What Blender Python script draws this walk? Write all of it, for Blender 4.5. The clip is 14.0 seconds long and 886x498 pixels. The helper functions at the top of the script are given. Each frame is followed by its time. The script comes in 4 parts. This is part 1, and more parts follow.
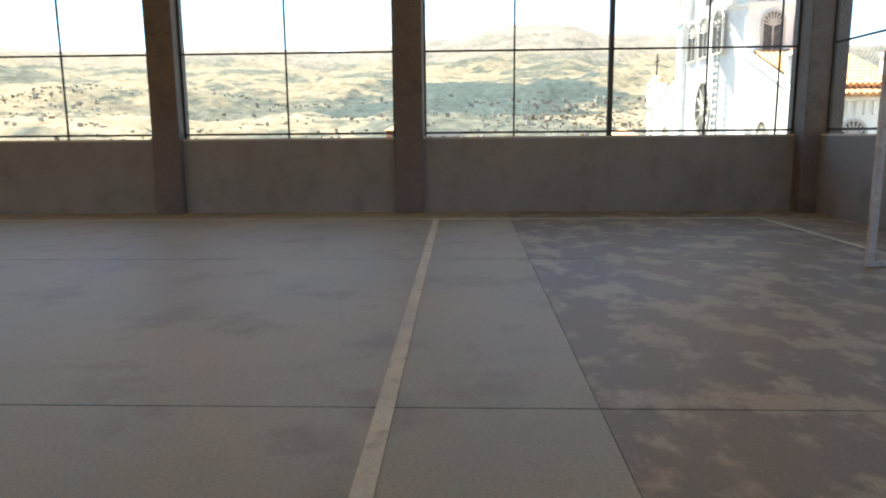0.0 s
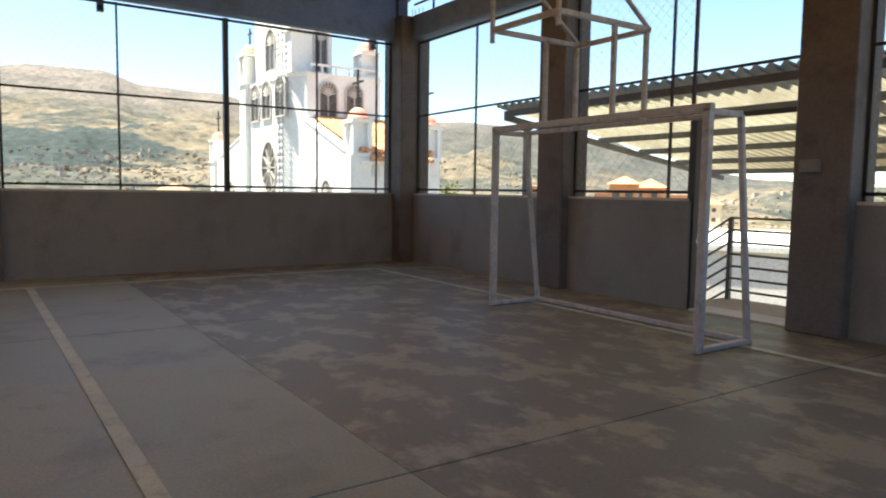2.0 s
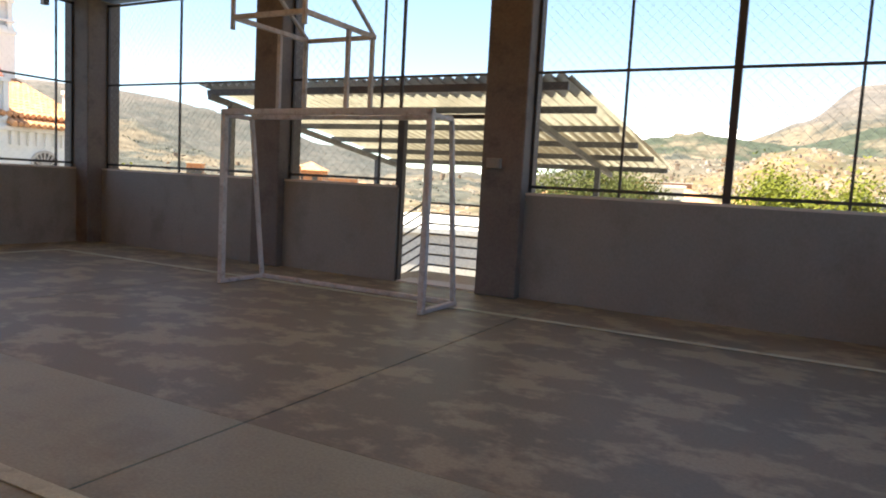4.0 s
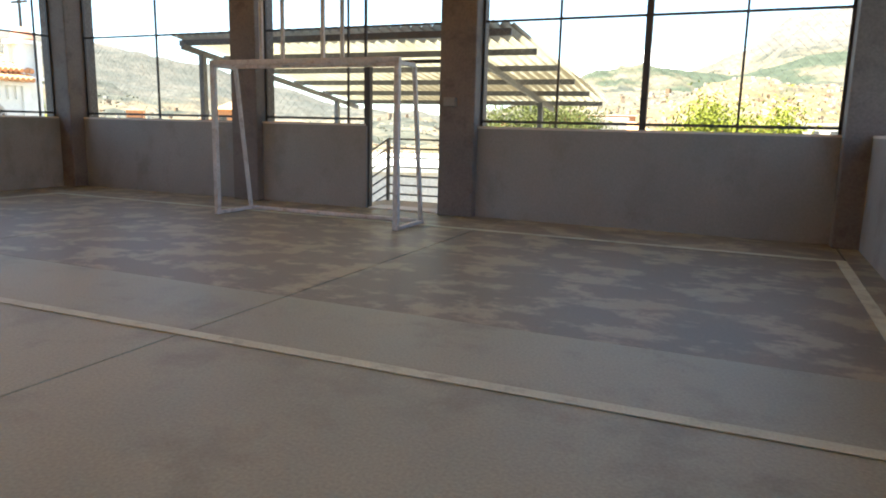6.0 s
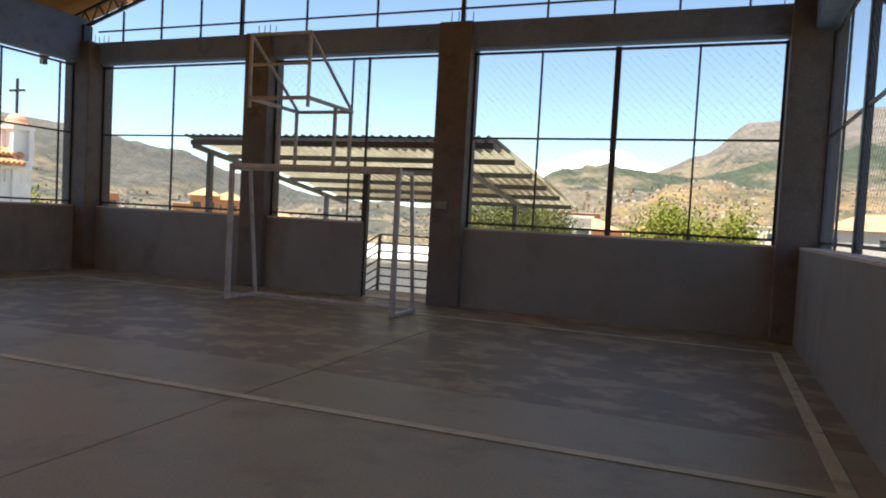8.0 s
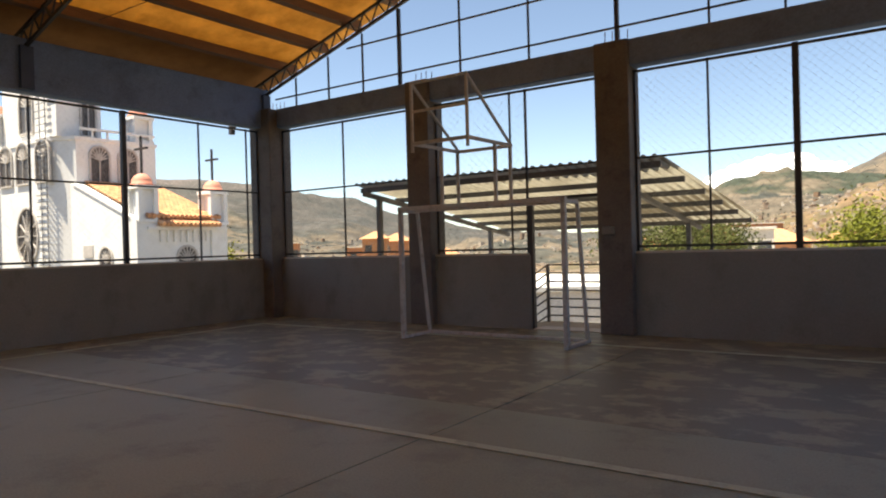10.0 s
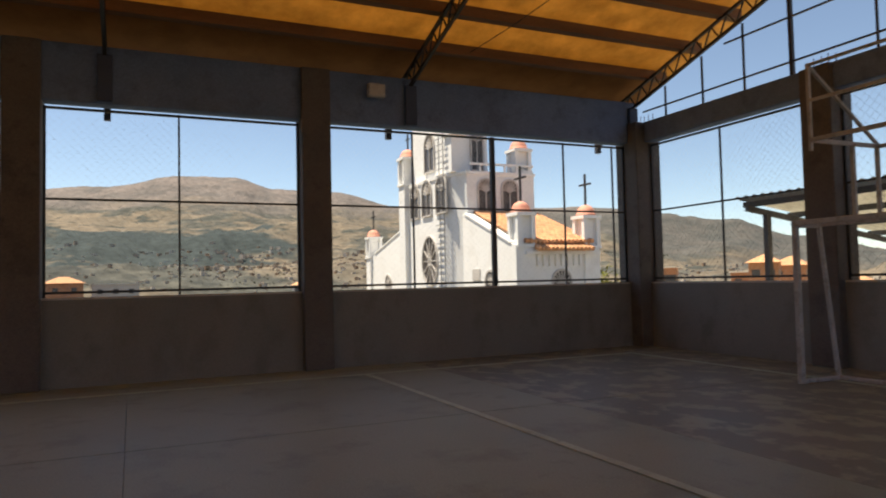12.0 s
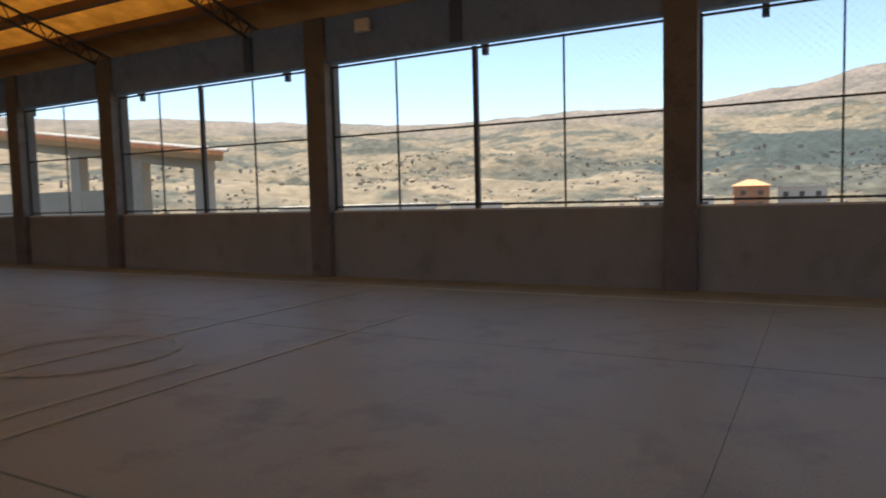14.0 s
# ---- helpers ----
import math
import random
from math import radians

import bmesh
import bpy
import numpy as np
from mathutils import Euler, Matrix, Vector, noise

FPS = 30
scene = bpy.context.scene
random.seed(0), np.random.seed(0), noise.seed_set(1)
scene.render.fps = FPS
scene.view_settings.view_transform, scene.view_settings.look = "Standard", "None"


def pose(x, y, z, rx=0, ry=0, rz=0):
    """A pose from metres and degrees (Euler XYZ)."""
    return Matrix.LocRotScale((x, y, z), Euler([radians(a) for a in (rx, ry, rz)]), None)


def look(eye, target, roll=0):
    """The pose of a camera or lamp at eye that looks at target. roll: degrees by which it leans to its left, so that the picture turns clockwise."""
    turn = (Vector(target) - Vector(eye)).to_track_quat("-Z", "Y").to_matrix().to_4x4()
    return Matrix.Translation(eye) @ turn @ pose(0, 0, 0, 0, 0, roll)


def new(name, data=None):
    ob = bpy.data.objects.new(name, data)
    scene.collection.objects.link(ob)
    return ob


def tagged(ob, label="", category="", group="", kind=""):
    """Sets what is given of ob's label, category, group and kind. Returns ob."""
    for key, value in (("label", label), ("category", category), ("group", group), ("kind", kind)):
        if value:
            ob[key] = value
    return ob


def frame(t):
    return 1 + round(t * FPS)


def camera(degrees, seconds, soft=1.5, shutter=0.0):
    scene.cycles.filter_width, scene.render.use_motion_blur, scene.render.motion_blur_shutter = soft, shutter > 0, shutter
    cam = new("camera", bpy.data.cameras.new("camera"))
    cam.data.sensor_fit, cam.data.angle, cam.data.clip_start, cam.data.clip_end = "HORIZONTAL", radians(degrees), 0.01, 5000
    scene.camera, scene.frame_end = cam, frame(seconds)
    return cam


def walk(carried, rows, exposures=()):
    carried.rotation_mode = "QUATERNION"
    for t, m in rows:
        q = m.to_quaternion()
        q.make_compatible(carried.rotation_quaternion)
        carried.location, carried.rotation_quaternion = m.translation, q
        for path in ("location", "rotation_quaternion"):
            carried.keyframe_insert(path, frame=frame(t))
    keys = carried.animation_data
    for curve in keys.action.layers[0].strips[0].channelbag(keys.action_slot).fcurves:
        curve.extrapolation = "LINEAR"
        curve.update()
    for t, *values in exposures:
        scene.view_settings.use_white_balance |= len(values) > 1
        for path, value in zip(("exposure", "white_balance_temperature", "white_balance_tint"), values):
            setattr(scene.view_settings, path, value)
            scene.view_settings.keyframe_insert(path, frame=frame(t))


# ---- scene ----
cam = camera(65.6, 14.0, soft=1.9, shutter=0.2)
PATH = [
    (0, (11.715, -5.669, 1.302), (9.744, -5.749, 0.973), -0.5),
    (0.5, (11.576, -5.891, 1.27), (9.615, -5.685, 0.936), -0.0),
    (0.6, (11.569, -5.909, 1.284), (9.616, -5.617, 0.961), -0.4),
    (1, (11.515, -6.132, 1.324), (9.647, -5.5, 0.992), 3.0),
    (1.5, (11.414, -6.433, 1.319), (9.681, -5.459, 1.107), 0.2),
    (2, (11.209, -6.657, 1.299), (9.553, -5.548, 1.132), 0.8),
    (2.1, (11.184, -6.708, 1.297), (9.561, -5.551, 1.129), -0.2),
    (2.5, (10.984, -6.885, 1.316), (9.439, -5.638, 1.083), 2.2),
    (2.6, (11.054, -6.957, 1.319), (9.535, -5.674, 1.099), 1.2),
    (3, (10.961, -7.127, 1.362), (9.748, -5.564, 1.069), -2.4),
    (3.5, (11.044, -7.414, 1.363), (9.983, -5.731, 1.163), 1.7),
    (3.6, (11.035, -7.456, 1.355), (10.006, -5.748, 1.193), 1.8),
    (4, (11.11, -7.692, 1.31), (10.172, -5.936, 1.121), 3.1),
    (4.1, (11.123, -7.769, 1.301), (10.241, -5.981, 1.146), 2.3),
    (6.3, (11.625, -9.268, 1.268), (10.87, -7.457, 0.884), 1.3),
    (6.5, (11.609, -9.388, 1.302), (10.956, -7.538, 0.915), 1.8),
    (6.6, (11.566, -9.457, 1.299), (10.985, -7.577, 0.937), 2.1),
    (7, (11.627, -9.685, 1.318), (11.134, -7.778, 0.969), 0.7),
    (7.5, (11.656, -10.097, 1.35), (10.994, -8.211, 1.274), -0.2),
    (7.7, (11.748, -10.204, 1.37), (11.072, -8.324, 1.283), 1.9),
    (9.8, (11.682, -10.232, 1.429), (10.605, -8.547, 1.443), -1.1),
    (10, (11.655, -10.167, 1.428), (10.507, -8.529, 1.417), -1.6),
    (10.4, (11.558, -9.993, 1.361), (10.281, -8.454, 1.358), -2.2),
    (10.5, (11.499, -9.932, 1.366), (10.185, -8.424, 1.36), -1.9),
    (11, (11.352, -9.786, 1.398), (9.889, -8.423, 1.372), -3.5),
    (11.5, (11.285, -9.541, 1.407), (9.599, -8.470, 1.510), -1.1),
    (12, (11.038, -9.397, 1.399), (9.218, -8.573, 1.487), -1.3),
    (12.5, (10.751, -9.295, 1.424), (8.808, -8.825, 1.489), -2.8),
    (13, (10.531, -9.158, 1.473), (8.551, -9.436, 1.519), -2.1),
    (13.5, (10.301, -9.143, 1.431), (8.411, -9.797, 1.400), -1.2),
    (14, (10.623, -8.986, 1.450), (8.876, -9.949, 1.302), -1.5),
]
walk(cam, [(t, look(eye, target, roll)) for t, eye, target, roll in PATH],
     [(0.0, 2.38, 6900, -5), (1.0, 2.37, 6900, -5), (1.5, 2.05, 6900, -4), (2.1, 1.95, 7100, 0), (2.6, 2.0, 7300, 3), (3.0, 2.25, 7300, 4), (3.6, 2.1, 7300, 5), (4.2, 2.06, 7300, 4),
      (6.3, 2.7, 7000, -3), (7.0, 2.66, 7000, -2), (7.5, 1.7, 6900, 1), (9.8, 1.34, 7600, 7), (11.0, 1.2, 7900, 11), (12.0, 0.93, 7600, 8), (12.5, 0.97, 7300, 4), (13.0, 1.06, 6900, -2), (13.5, 1.2, 6900, 0), (14.0, 1.45, 7000, 5)])

# ---------- light ----------
SUN_DIR = Vector((-0.20, -0.25, 0.947)).normalized()      # towards the sun
sun = new("sun", bpy.data.lights.new("sun", "SUN"))
sun.data.energy, sun.data.angle, sun.data.color = 5.0, radians(0.53), (1.0, 0.95, 0.88)
sun.rotation_euler = SUN_DIR.to_track_quat("Z", "Y").to_euler()
world = bpy.data.worlds.new("sky")
scene.world = world
world.use_nodes = True
wn = world.node_tree.nodes
sky = wn.new("ShaderNodeTexSky")
sky.sky_type, sky.sun_disc = "NISHITA", False
sky.sun_elevation = math.asin(SUN_DIR.z)
sky.sun_rotation = math.atan2(SUN_DIR.x, SUN_DIR.y)
sky.altitude, sky.dust_density, sky.air_density = 2700, 2.0, 1.0
world.node_tree.links.new(sky.outputs[0], wn["Background"].inputs[0])
wn["Background"].inputs[1].default_value = 0.098


# ---------- materials ----------
def surf(name, c1, c2, scale=1.0, rough=0.8, fine=40.0, bump=0.15, metal=0.0, c3=None, stretch=(1, 1, 1), edge=(0.52, 0.66), vary=0.0, spec=0.5, grain=0.35, lobes=6):
    """A surface of two mixed tones, with large stains (c3), a fine grain and relief; metres."""
    m = bpy.data.materials.new(name)
    m.use_nodes = True
    n, k = m.node_tree.nodes, m.node_tree.links.new
    b = n["Principled BSDF"]
    geo = n.new("ShaderNodeNewGeometry")
    mp = n.new("ShaderNodeMapping")
    mp.inputs["Scale"].default_value = stretch
    k(geo.outputs["Position"], mp.inputs[0])

    def noi(s, detail, r=0.6):
        t = n.new("ShaderNodeTexNoise")
        t.inputs["Scale"].default_value, t.inputs["Detail"].default_value, t.inputs["Roughness"].default_value = s, detail, r
        k(mp.outputs[0], t.inputs["Vector"])
        return t

    def ramp(src, lo, hi):
        r = n.new("ShaderNodeMapRange")
        r.inputs[1].default_value, r.inputs[2].default_value = lo, hi
        k(src, r.inputs[0])
        return r.outputs[0]

    def mix(f, a, bb, kind="MIX"):
        x = n.new("ShaderNodeMix")
        x.data_type, x.blend_type = "RGBA", kind
        for s, v in ((x.inputs[0], f), (x.inputs[6], a), (x.inputs[7], bb)):
            if isinstance(v, (int, float)):
                s.default_value = v
            elif isinstance(v, tuple):
                s.default_value = (*v, 1)
            else:
                k(v, s)
        return x.outputs[2]

    big = noi(scale, 5)
    col = mix(ramp(big.outputs[0], 0.35, 0.65), c1, c2)
    if c3:
        st = noi(scale * 2.7, lobes, 0.65 if lobes > 3 else 0.5)
        col = mix(ramp(st.outputs[0], *edge), col, c3)
    gr = noi(fine, 3)
    col = mix(grain, col, mix(1.0, col, mix(ramp(gr.outputs[0], 0.3, 0.7), (0.55, 0.55, 0.55), (1.35, 1.35, 1.35)), "MULTIPLY"))
    if vary:
        oi = n.new("ShaderNodeObjectInfo")
        r = n.new("ShaderNodeMapRange")
        r.inputs[3].default_value, r.inputs[4].default_value = 1 - vary, 1 + vary
        k(oi.outputs["Random"], r.inputs[0])
        cr = n.new("ShaderNodeCombineXYZ")
        for i in range(3):
            k(r.outputs[0], cr.inputs[i])
        col = mix(1.0, col, cr.outputs[0], "MULTIPLY")
    k(col, b.inputs["Base Color"])
    b.inputs["Metallic"].default_value = metal
    b.inputs["Specular IOR Level"].default_value = spec
    rr = n.new("ShaderNodeMapRange")
    rr.inputs[3].default_value, rr.inputs[4].default_value = max(0.05, rough - 0.12), min(1, rough + 0.12)
    k(big.outputs[0], rr.inputs[0])
    k(rr.outputs[0], b.inputs["Roughness"])
    if bump:
        bp = n.new("ShaderNodeBump")
        bp.inputs["Strength"].default_value, bp.inputs["Distance"].default_value = bump, 0.01
        k(gr.outputs[0], bp.inputs["Height"])
        k(bp.outputs[0], b.inputs["Normal"])
    return m


def hillside():
    """Dry slopes: bare brown tops greyed to mauve for distance haze, terraced fields, dark woods, straw-coloured ground
    near the town.
    """
    m = bpy.data.materials.new("dry_hillside")
    m.use_nodes = True
    n, k = m.node_tree.nodes, m.node_tree.links.new
    b = n["Principled BSDF"]
    b.inputs["Roughness"].default_value, b.inputs["Specular IOR Level"].default_value = 0.95, 0.1
    geo = n.new("ShaderNodeNewGeometry").outputs["Position"]
    flat = n.new("ShaderNodeMapping")                # features follow the contours of the slopes
    flat.inputs["Scale"].default_value = (1, 1, 3.2)
    k(geo, flat.inputs[0])
    pos = flat.outputs[0]

    def span(src, lo, hi):
        r = n.new("ShaderNodeMapRange")
        r.inputs[1].default_value, r.inputs[2].default_value = lo, hi
        k(src, r.inputs[0])
        return r.outputs[0]

    def noi(s, d, lo, hi):
        t = n.new("ShaderNodeTexNoise")
        t.inputs["Scale"].default_value, t.inputs["Detail"].default_value, t.inputs["Roughness"].default_value = s, d, 0.62
        k(pos, t.inputs["Vector"])
        return span(t.outputs[0], lo, hi)

    def mix(f, p, q, kind="MIX"):
        x = n.new("ShaderNodeMix")
        x.data_type, x.blend_type = "RGBA", kind
        for s, v in ((x.inputs[0], f), (x.inputs[6], p), (x.inputs[7], q)):
            if isinstance(v, tuple):
                s.default_value = (*v, 1)
            elif isinstance(v, float):
                s.default_value = v
            else:
                k(v, s)
        return x.outputs[2]

    def calc(kind, p, q, clamp=False):
        x = n.new("ShaderNodeMath")
        x.operation, x.use_clamp = kind, clamp
        for s, v in ((x.inputs[0], p), (x.inputs[1], q)):
            if isinstance(v, float):
                s.default_value = v
            else:
                k(v, s)
        return x.outputs[0]

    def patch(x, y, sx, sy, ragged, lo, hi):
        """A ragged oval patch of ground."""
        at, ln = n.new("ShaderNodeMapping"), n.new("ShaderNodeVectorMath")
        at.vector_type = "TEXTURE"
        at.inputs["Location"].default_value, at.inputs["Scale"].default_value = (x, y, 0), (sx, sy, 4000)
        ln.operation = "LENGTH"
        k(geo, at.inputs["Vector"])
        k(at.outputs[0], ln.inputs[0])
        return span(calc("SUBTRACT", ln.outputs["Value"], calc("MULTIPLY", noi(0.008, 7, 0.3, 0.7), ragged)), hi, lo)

    sep = n.new("ShaderNodeSeparateXYZ")
    k(geo, sep.inputs[0])
    high = span(calc("ADD", sep.outputs[2], calc("MULTIPLY", noi(0.004, 6, 0.0, 1.0), 160.0)), 270.0, 350.0)
    col = mix(noi(0.0022, 6, 0.38, 0.62), (0.160, 0.131, 0.100), (0.110, 0.096, 0.077))
    vo = n.new("ShaderNodeTexVoronoi")
    vo.inputs["Scale"].default_value = 0.012
    k(pos, vo.inputs["Vector"])
    bw = n.new("ShaderNodeRGBToBW")
    k(vo.outputs["Color"], bw.inputs[0])
    col = mix(0.5, col, mix(bw.outputs[0], (0.072, 0.067, 0.053), (0.215, 0.168, 0.115)))
    woods = noi(0.0042, 9, 0.50, 0.56)
    col = mix(woods, col, mix(noi(0.03, 4, 0.35, 0.65), (0.051, 0.054, 0.049), (0.084, 0.082, 0.069)))
    col = mix(noi(0.013, 6, 0.56, 0.62), col, (0.054, 0.057, 0.050))
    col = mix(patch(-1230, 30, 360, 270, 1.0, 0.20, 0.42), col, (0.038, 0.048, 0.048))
    col = mix(patch(60, 1450, 520, 260, 1.0, 0.10, 0.45), col, (0.050, 0.060, 0.044))
    col = mix(patch(-1500, 1500, 950, 900, 0.8, 0.30, 0.70), col, mix(noi(0.01, 6, 0.40, 0.62), (0.092, 0.086, 0.078), (0.062, 0.064, 0.060)))
    # bare high ground, with the haze of distance mixed into its brown
    col = mix(high, col, mix(noi(0.011, 7, 0.40, 0.62), (0.158, 0.134, 0.121), (0.104, 0.095, 0.089)))
    col = mix(patch(0, 520, 260, 330, 0.6, 0.25, 0.75), col, mix(noi(0.02, 7, 0.42, 0.6), (0.215, 0.145, 0.085), (0.115, 0.098, 0.058)))
    col = mix(patch(-90, 150, 120, 150, 0.5, 0.5, 0.9), col, mix(noi(0.07, 6, 0.42, 0.6), (0.38, 0.275, 0.13), (0.21, 0.165, 0.075)))
    col = mix(0.8, col, mix(1.0, col, mix(noi(0.06, 6, 0.3, 0.7), (0.50, 0.50, 0.50), (1.5, 1.5, 1.5)), "MULTIPLY"))
    k(col, b.inputs["Base Color"])
    return m


def island_tones(name, lo, hi):
    """A matt surface whose tone differs from piece to piece."""
    m = bpy.data.materials.new(name)
    m.use_nodes = True
    n, k = m.node_tree.nodes, m.node_tree.links.new
    b = n["Principled BSDF"]
    b.inputs["Roughness"].default_value, b.inputs["Specular IOR Level"].default_value = 0.9, 0.1
    x = n.new("ShaderNodeMix")
    x.data_type = "RGBA"
    x.inputs[6].default_value, x.inputs[7].default_value = (*lo, 1), (*hi, 1)
    k(n.new("ShaderNodeNewGeometry").outputs["Random Per Island"], x.inputs[0])
    k(x.outputs[2], b.inputs["Base Color"])
    return m


def translucent(name, colour, through_share, c2, scale=1.4, ribs=0.0):
    """A sheet that lets light through, in two tones; shade is painted into the valleys of its ribs."""
    m = bpy.data.materials.new(name)
    m.use_nodes = True
    n, k = m.node_tree.nodes, m.node_tree.links.new
    n.remove(n["Principled BSDF"])
    geo = n.new("ShaderNodeNewGeometry")
    t = n.new("ShaderNodeTexNoise")
    t.inputs["Scale"].default_value, t.inputs["Detail"].default_value, t.inputs["Roughness"].default_value = scale, 8, 0.7
    k(geo.outputs["Position"], t.inputs["Vector"])
    x = n.new("ShaderNodeMix")
    x.data_type = "RGBA"
    x.inputs[6].default_value, x.inputs[7].default_value = (*colour, 1), (*c2, 1)
    sp = n.new("ShaderNodeMapRange")
    sp.inputs[1].default_value, sp.inputs[2].default_value = 0.34, 0.72
    k(t.outputs[0], sp.inputs[0])
    k(sp.outputs[0], x.inputs[0])
    # shading of the corrugation, painted as stripes of the darker tone
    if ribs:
        sx, wave, rib_shade = n.new("ShaderNodeSeparateXYZ"), n.new("ShaderNodeMath"), n.new("ShaderNodeMapRange")
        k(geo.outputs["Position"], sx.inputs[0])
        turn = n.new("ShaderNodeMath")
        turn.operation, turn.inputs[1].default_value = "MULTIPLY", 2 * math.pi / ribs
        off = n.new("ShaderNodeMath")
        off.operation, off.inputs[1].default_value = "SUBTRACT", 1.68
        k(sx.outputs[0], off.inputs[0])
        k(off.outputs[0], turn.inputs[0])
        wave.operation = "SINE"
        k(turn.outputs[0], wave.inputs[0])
        rib_shade.inputs[1].default_value, rib_shade.inputs[2].default_value = 0.2, -0.8
        rib_shade.inputs[3].default_value, rib_shade.inputs[4].default_value = 0.0, 0.85
        k(wave.outputs[0], rib_shade.inputs[0])
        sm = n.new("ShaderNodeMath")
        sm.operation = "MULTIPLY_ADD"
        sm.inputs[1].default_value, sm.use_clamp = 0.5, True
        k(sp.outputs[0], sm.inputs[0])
        k(rib_shade.outputs[0], sm.inputs[2])
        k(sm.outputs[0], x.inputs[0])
    d, tr, ms = n.new("ShaderNodeBsdfDiffuse"), n.new("ShaderNodeBsdfTranslucent"), n.new("ShaderNodeMixShader")
    k(x.outputs[2], d.inputs[0])
    k(x.outputs[2], tr.inputs[0])
    ms.inputs[0].default_value = through_share
    k(d.outputs[0], ms.inputs[1])
    k(tr.outputs[0], ms.inputs[2])
    k(ms.outputs[0], n["Material Output"].inputs[0])
    return m


M_SLAB = surf("concrete_floor", (0.256, 0.287, 0.216), (0.310, 0.346, 0.263), 0.5, 0.5, 60, 0.1, c3=(0.218, 0.238, 0.180), spec=0.4)
M_WORN = surf("worn_concrete_floor", (0.156, 0.158, 0.118), (0.198, 0.200, 0.150), 0.95, 0.5, 60, 0.15, c3=(0.306, 0.302, 0.208), edge=(0.49, 0.585), spec=0.4, lobes=4, stretch=(0.8, 1.0, 1))
M_JOINT = surf("joint_filler", (0.07, 0.065, 0.06), (0.12, 0.11, 0.10), 2, 0.9, 80)
M_PLASTER = surf("grey_cement_plaster", (0.225, 0.235, 0.226), (0.268, 0.278, 0.268), 0.6, 0.85, 35, 0.2, c3=(0.208, 0.213, 0.202), stretch=(1.1, 1.1, 0.8), grain=0.2)
M_COLUMN = surf("brown_grey_concrete", (0.134, 0.124, 0.116), (0.170, 0.158, 0.148), 1.2, 0.8, 35, 0.2, c3=(0.110, 0.103, 0.097))
# concrete beams; the blue glare of the sky is put into their colour
M_BEAM = surf("sky_tinted_beam", (0.165, 0.245, 0.415), (0.200, 0.290, 0.470), 0.9, 0.85, 35, 0.2, c3=(0.145, 0.205, 0.335))
M_BLUESTEEL = surf("dark_blue_painted_steel", (0.045, 0.075, 0.145), (0.065, 0.100, 0.180), 2, 0.55, 50, 0.05)
M_SILL = surf("pale_sill_mortar", (0.55, 0.53, 0.49), (0.66, 0.64, 0.6), 2, 0.85, 50)
M_STEEL = surf("dark_painted_steel", (0.045, 0.045, 0.05), (0.07, 0.065, 0.065), 3, 0.5, 60, 0.05, metal=0.3)
M_WIRE = surf("galvanised_wire", (0.42, 0.43, 0.44), (0.5, 0.5, 0.5), 5, 0.45, 60, 0, metal=0.8)
M_WHITE = surf("dusty_white_enamel", (0.46, 0.47, 0.48), (0.56, 0.565, 0.57), 3, 0.5, 30, 0.05, c3=(0.36, 0.345, 0.33))
M_LINE = surf("white_court_paint", (0.42, 0.485, 0.37), (0.52, 0.60, 0.47), 2.0, 0.6, 90, 0.05, c3=(0.32, 0.37, 0.28))
M_LINEWORN = surf("rubbed_court_paint", (0.31, 0.357, 0.27), (0.385, 0.44, 0.34), 2.0, 0.6, 90, 0.05, c3=(0.26, 0.298, 0.228))
M_PURLIN = surf("brown_timber", (0.17, 0.085, 0.045), (0.24, 0.13, 0.07), 1.5, 0.75, 30, 0.1, stretch=(4, 0.4, 4))
M_ROOF = translucent("amber_translucent_cover", (0.77, 0.50, 0.185), 0.37, (0.50, 0.30, 0.10), 2.3)
M_EAVE = translucent("brown_eave_sheet", (0.36, 0.19, 0.085), 0.10, (0.22, 0.115, 0.055), 1.2)
M_RUST = surf("rusty_rebar", (0.16, 0.08, 0.05), (0.10, 0.06, 0.05), 8, 0.8, 90)
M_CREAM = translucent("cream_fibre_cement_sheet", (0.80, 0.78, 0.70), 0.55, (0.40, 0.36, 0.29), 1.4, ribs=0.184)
M_GREYSTEEL = surf("grey_painted_steel", (0.16, 0.16, 0.17), (0.21, 0.21, 0.22), 3, 0.55, 60, 0.05, metal=0.2)
M_CHURCH = surf("white_church_stucco", (0.82, 0.81, 0.78), (0.86, 0.85, 0.82), 0.3, 0.9, 2.5, 0.0, c3=(0.79, 0.77, 0.73), grain=0.06)
M_DOME = surf("salmon_dome_paint", (0.62, 0.24, 0.16), (0.70, 0.32, 0.22), 0.8, 0.7, 20)
M_TILE = surf("terracotta_roof_tile", (0.56, 0.27, 0.13), (0.66, 0.35, 0.18), 1.2, 0.85, 20, 0.2, c3=(0.42, 0.21, 0.11), vary=0.2)
M_DARKGLASS = surf("dark_church_glazing", (0.07, 0.065, 0.06), (0.12, 0.10, 0.09), 3, 0.3, 20, 0)
M_TRACERY = surf("pale_tracery", (0.50, 0.46, 0.42), (0.58, 0.54, 0.5), 2, 0.8, 20, 0)
M_BLACKIRON = surf("black_iron", (0.02, 0.02, 0.02), (0.035, 0.03, 0.03), 4, 0.6, 40, 0)
M_BRICK = surf("orange_brick_wall", (0.46, 0.22, 0.12), (0.52, 0.28, 0.16), 0.4, 0.9, 9, 0.2, c3=(0.36, 0.18, 0.11), vary=0.2)
M_PAINTWALL = surf("pale_house_wall", (0.58, 0.54, 0.47), (0.66, 0.62, 0.56), 0.4, 0.9, 9, 0.2, vary=0.15)
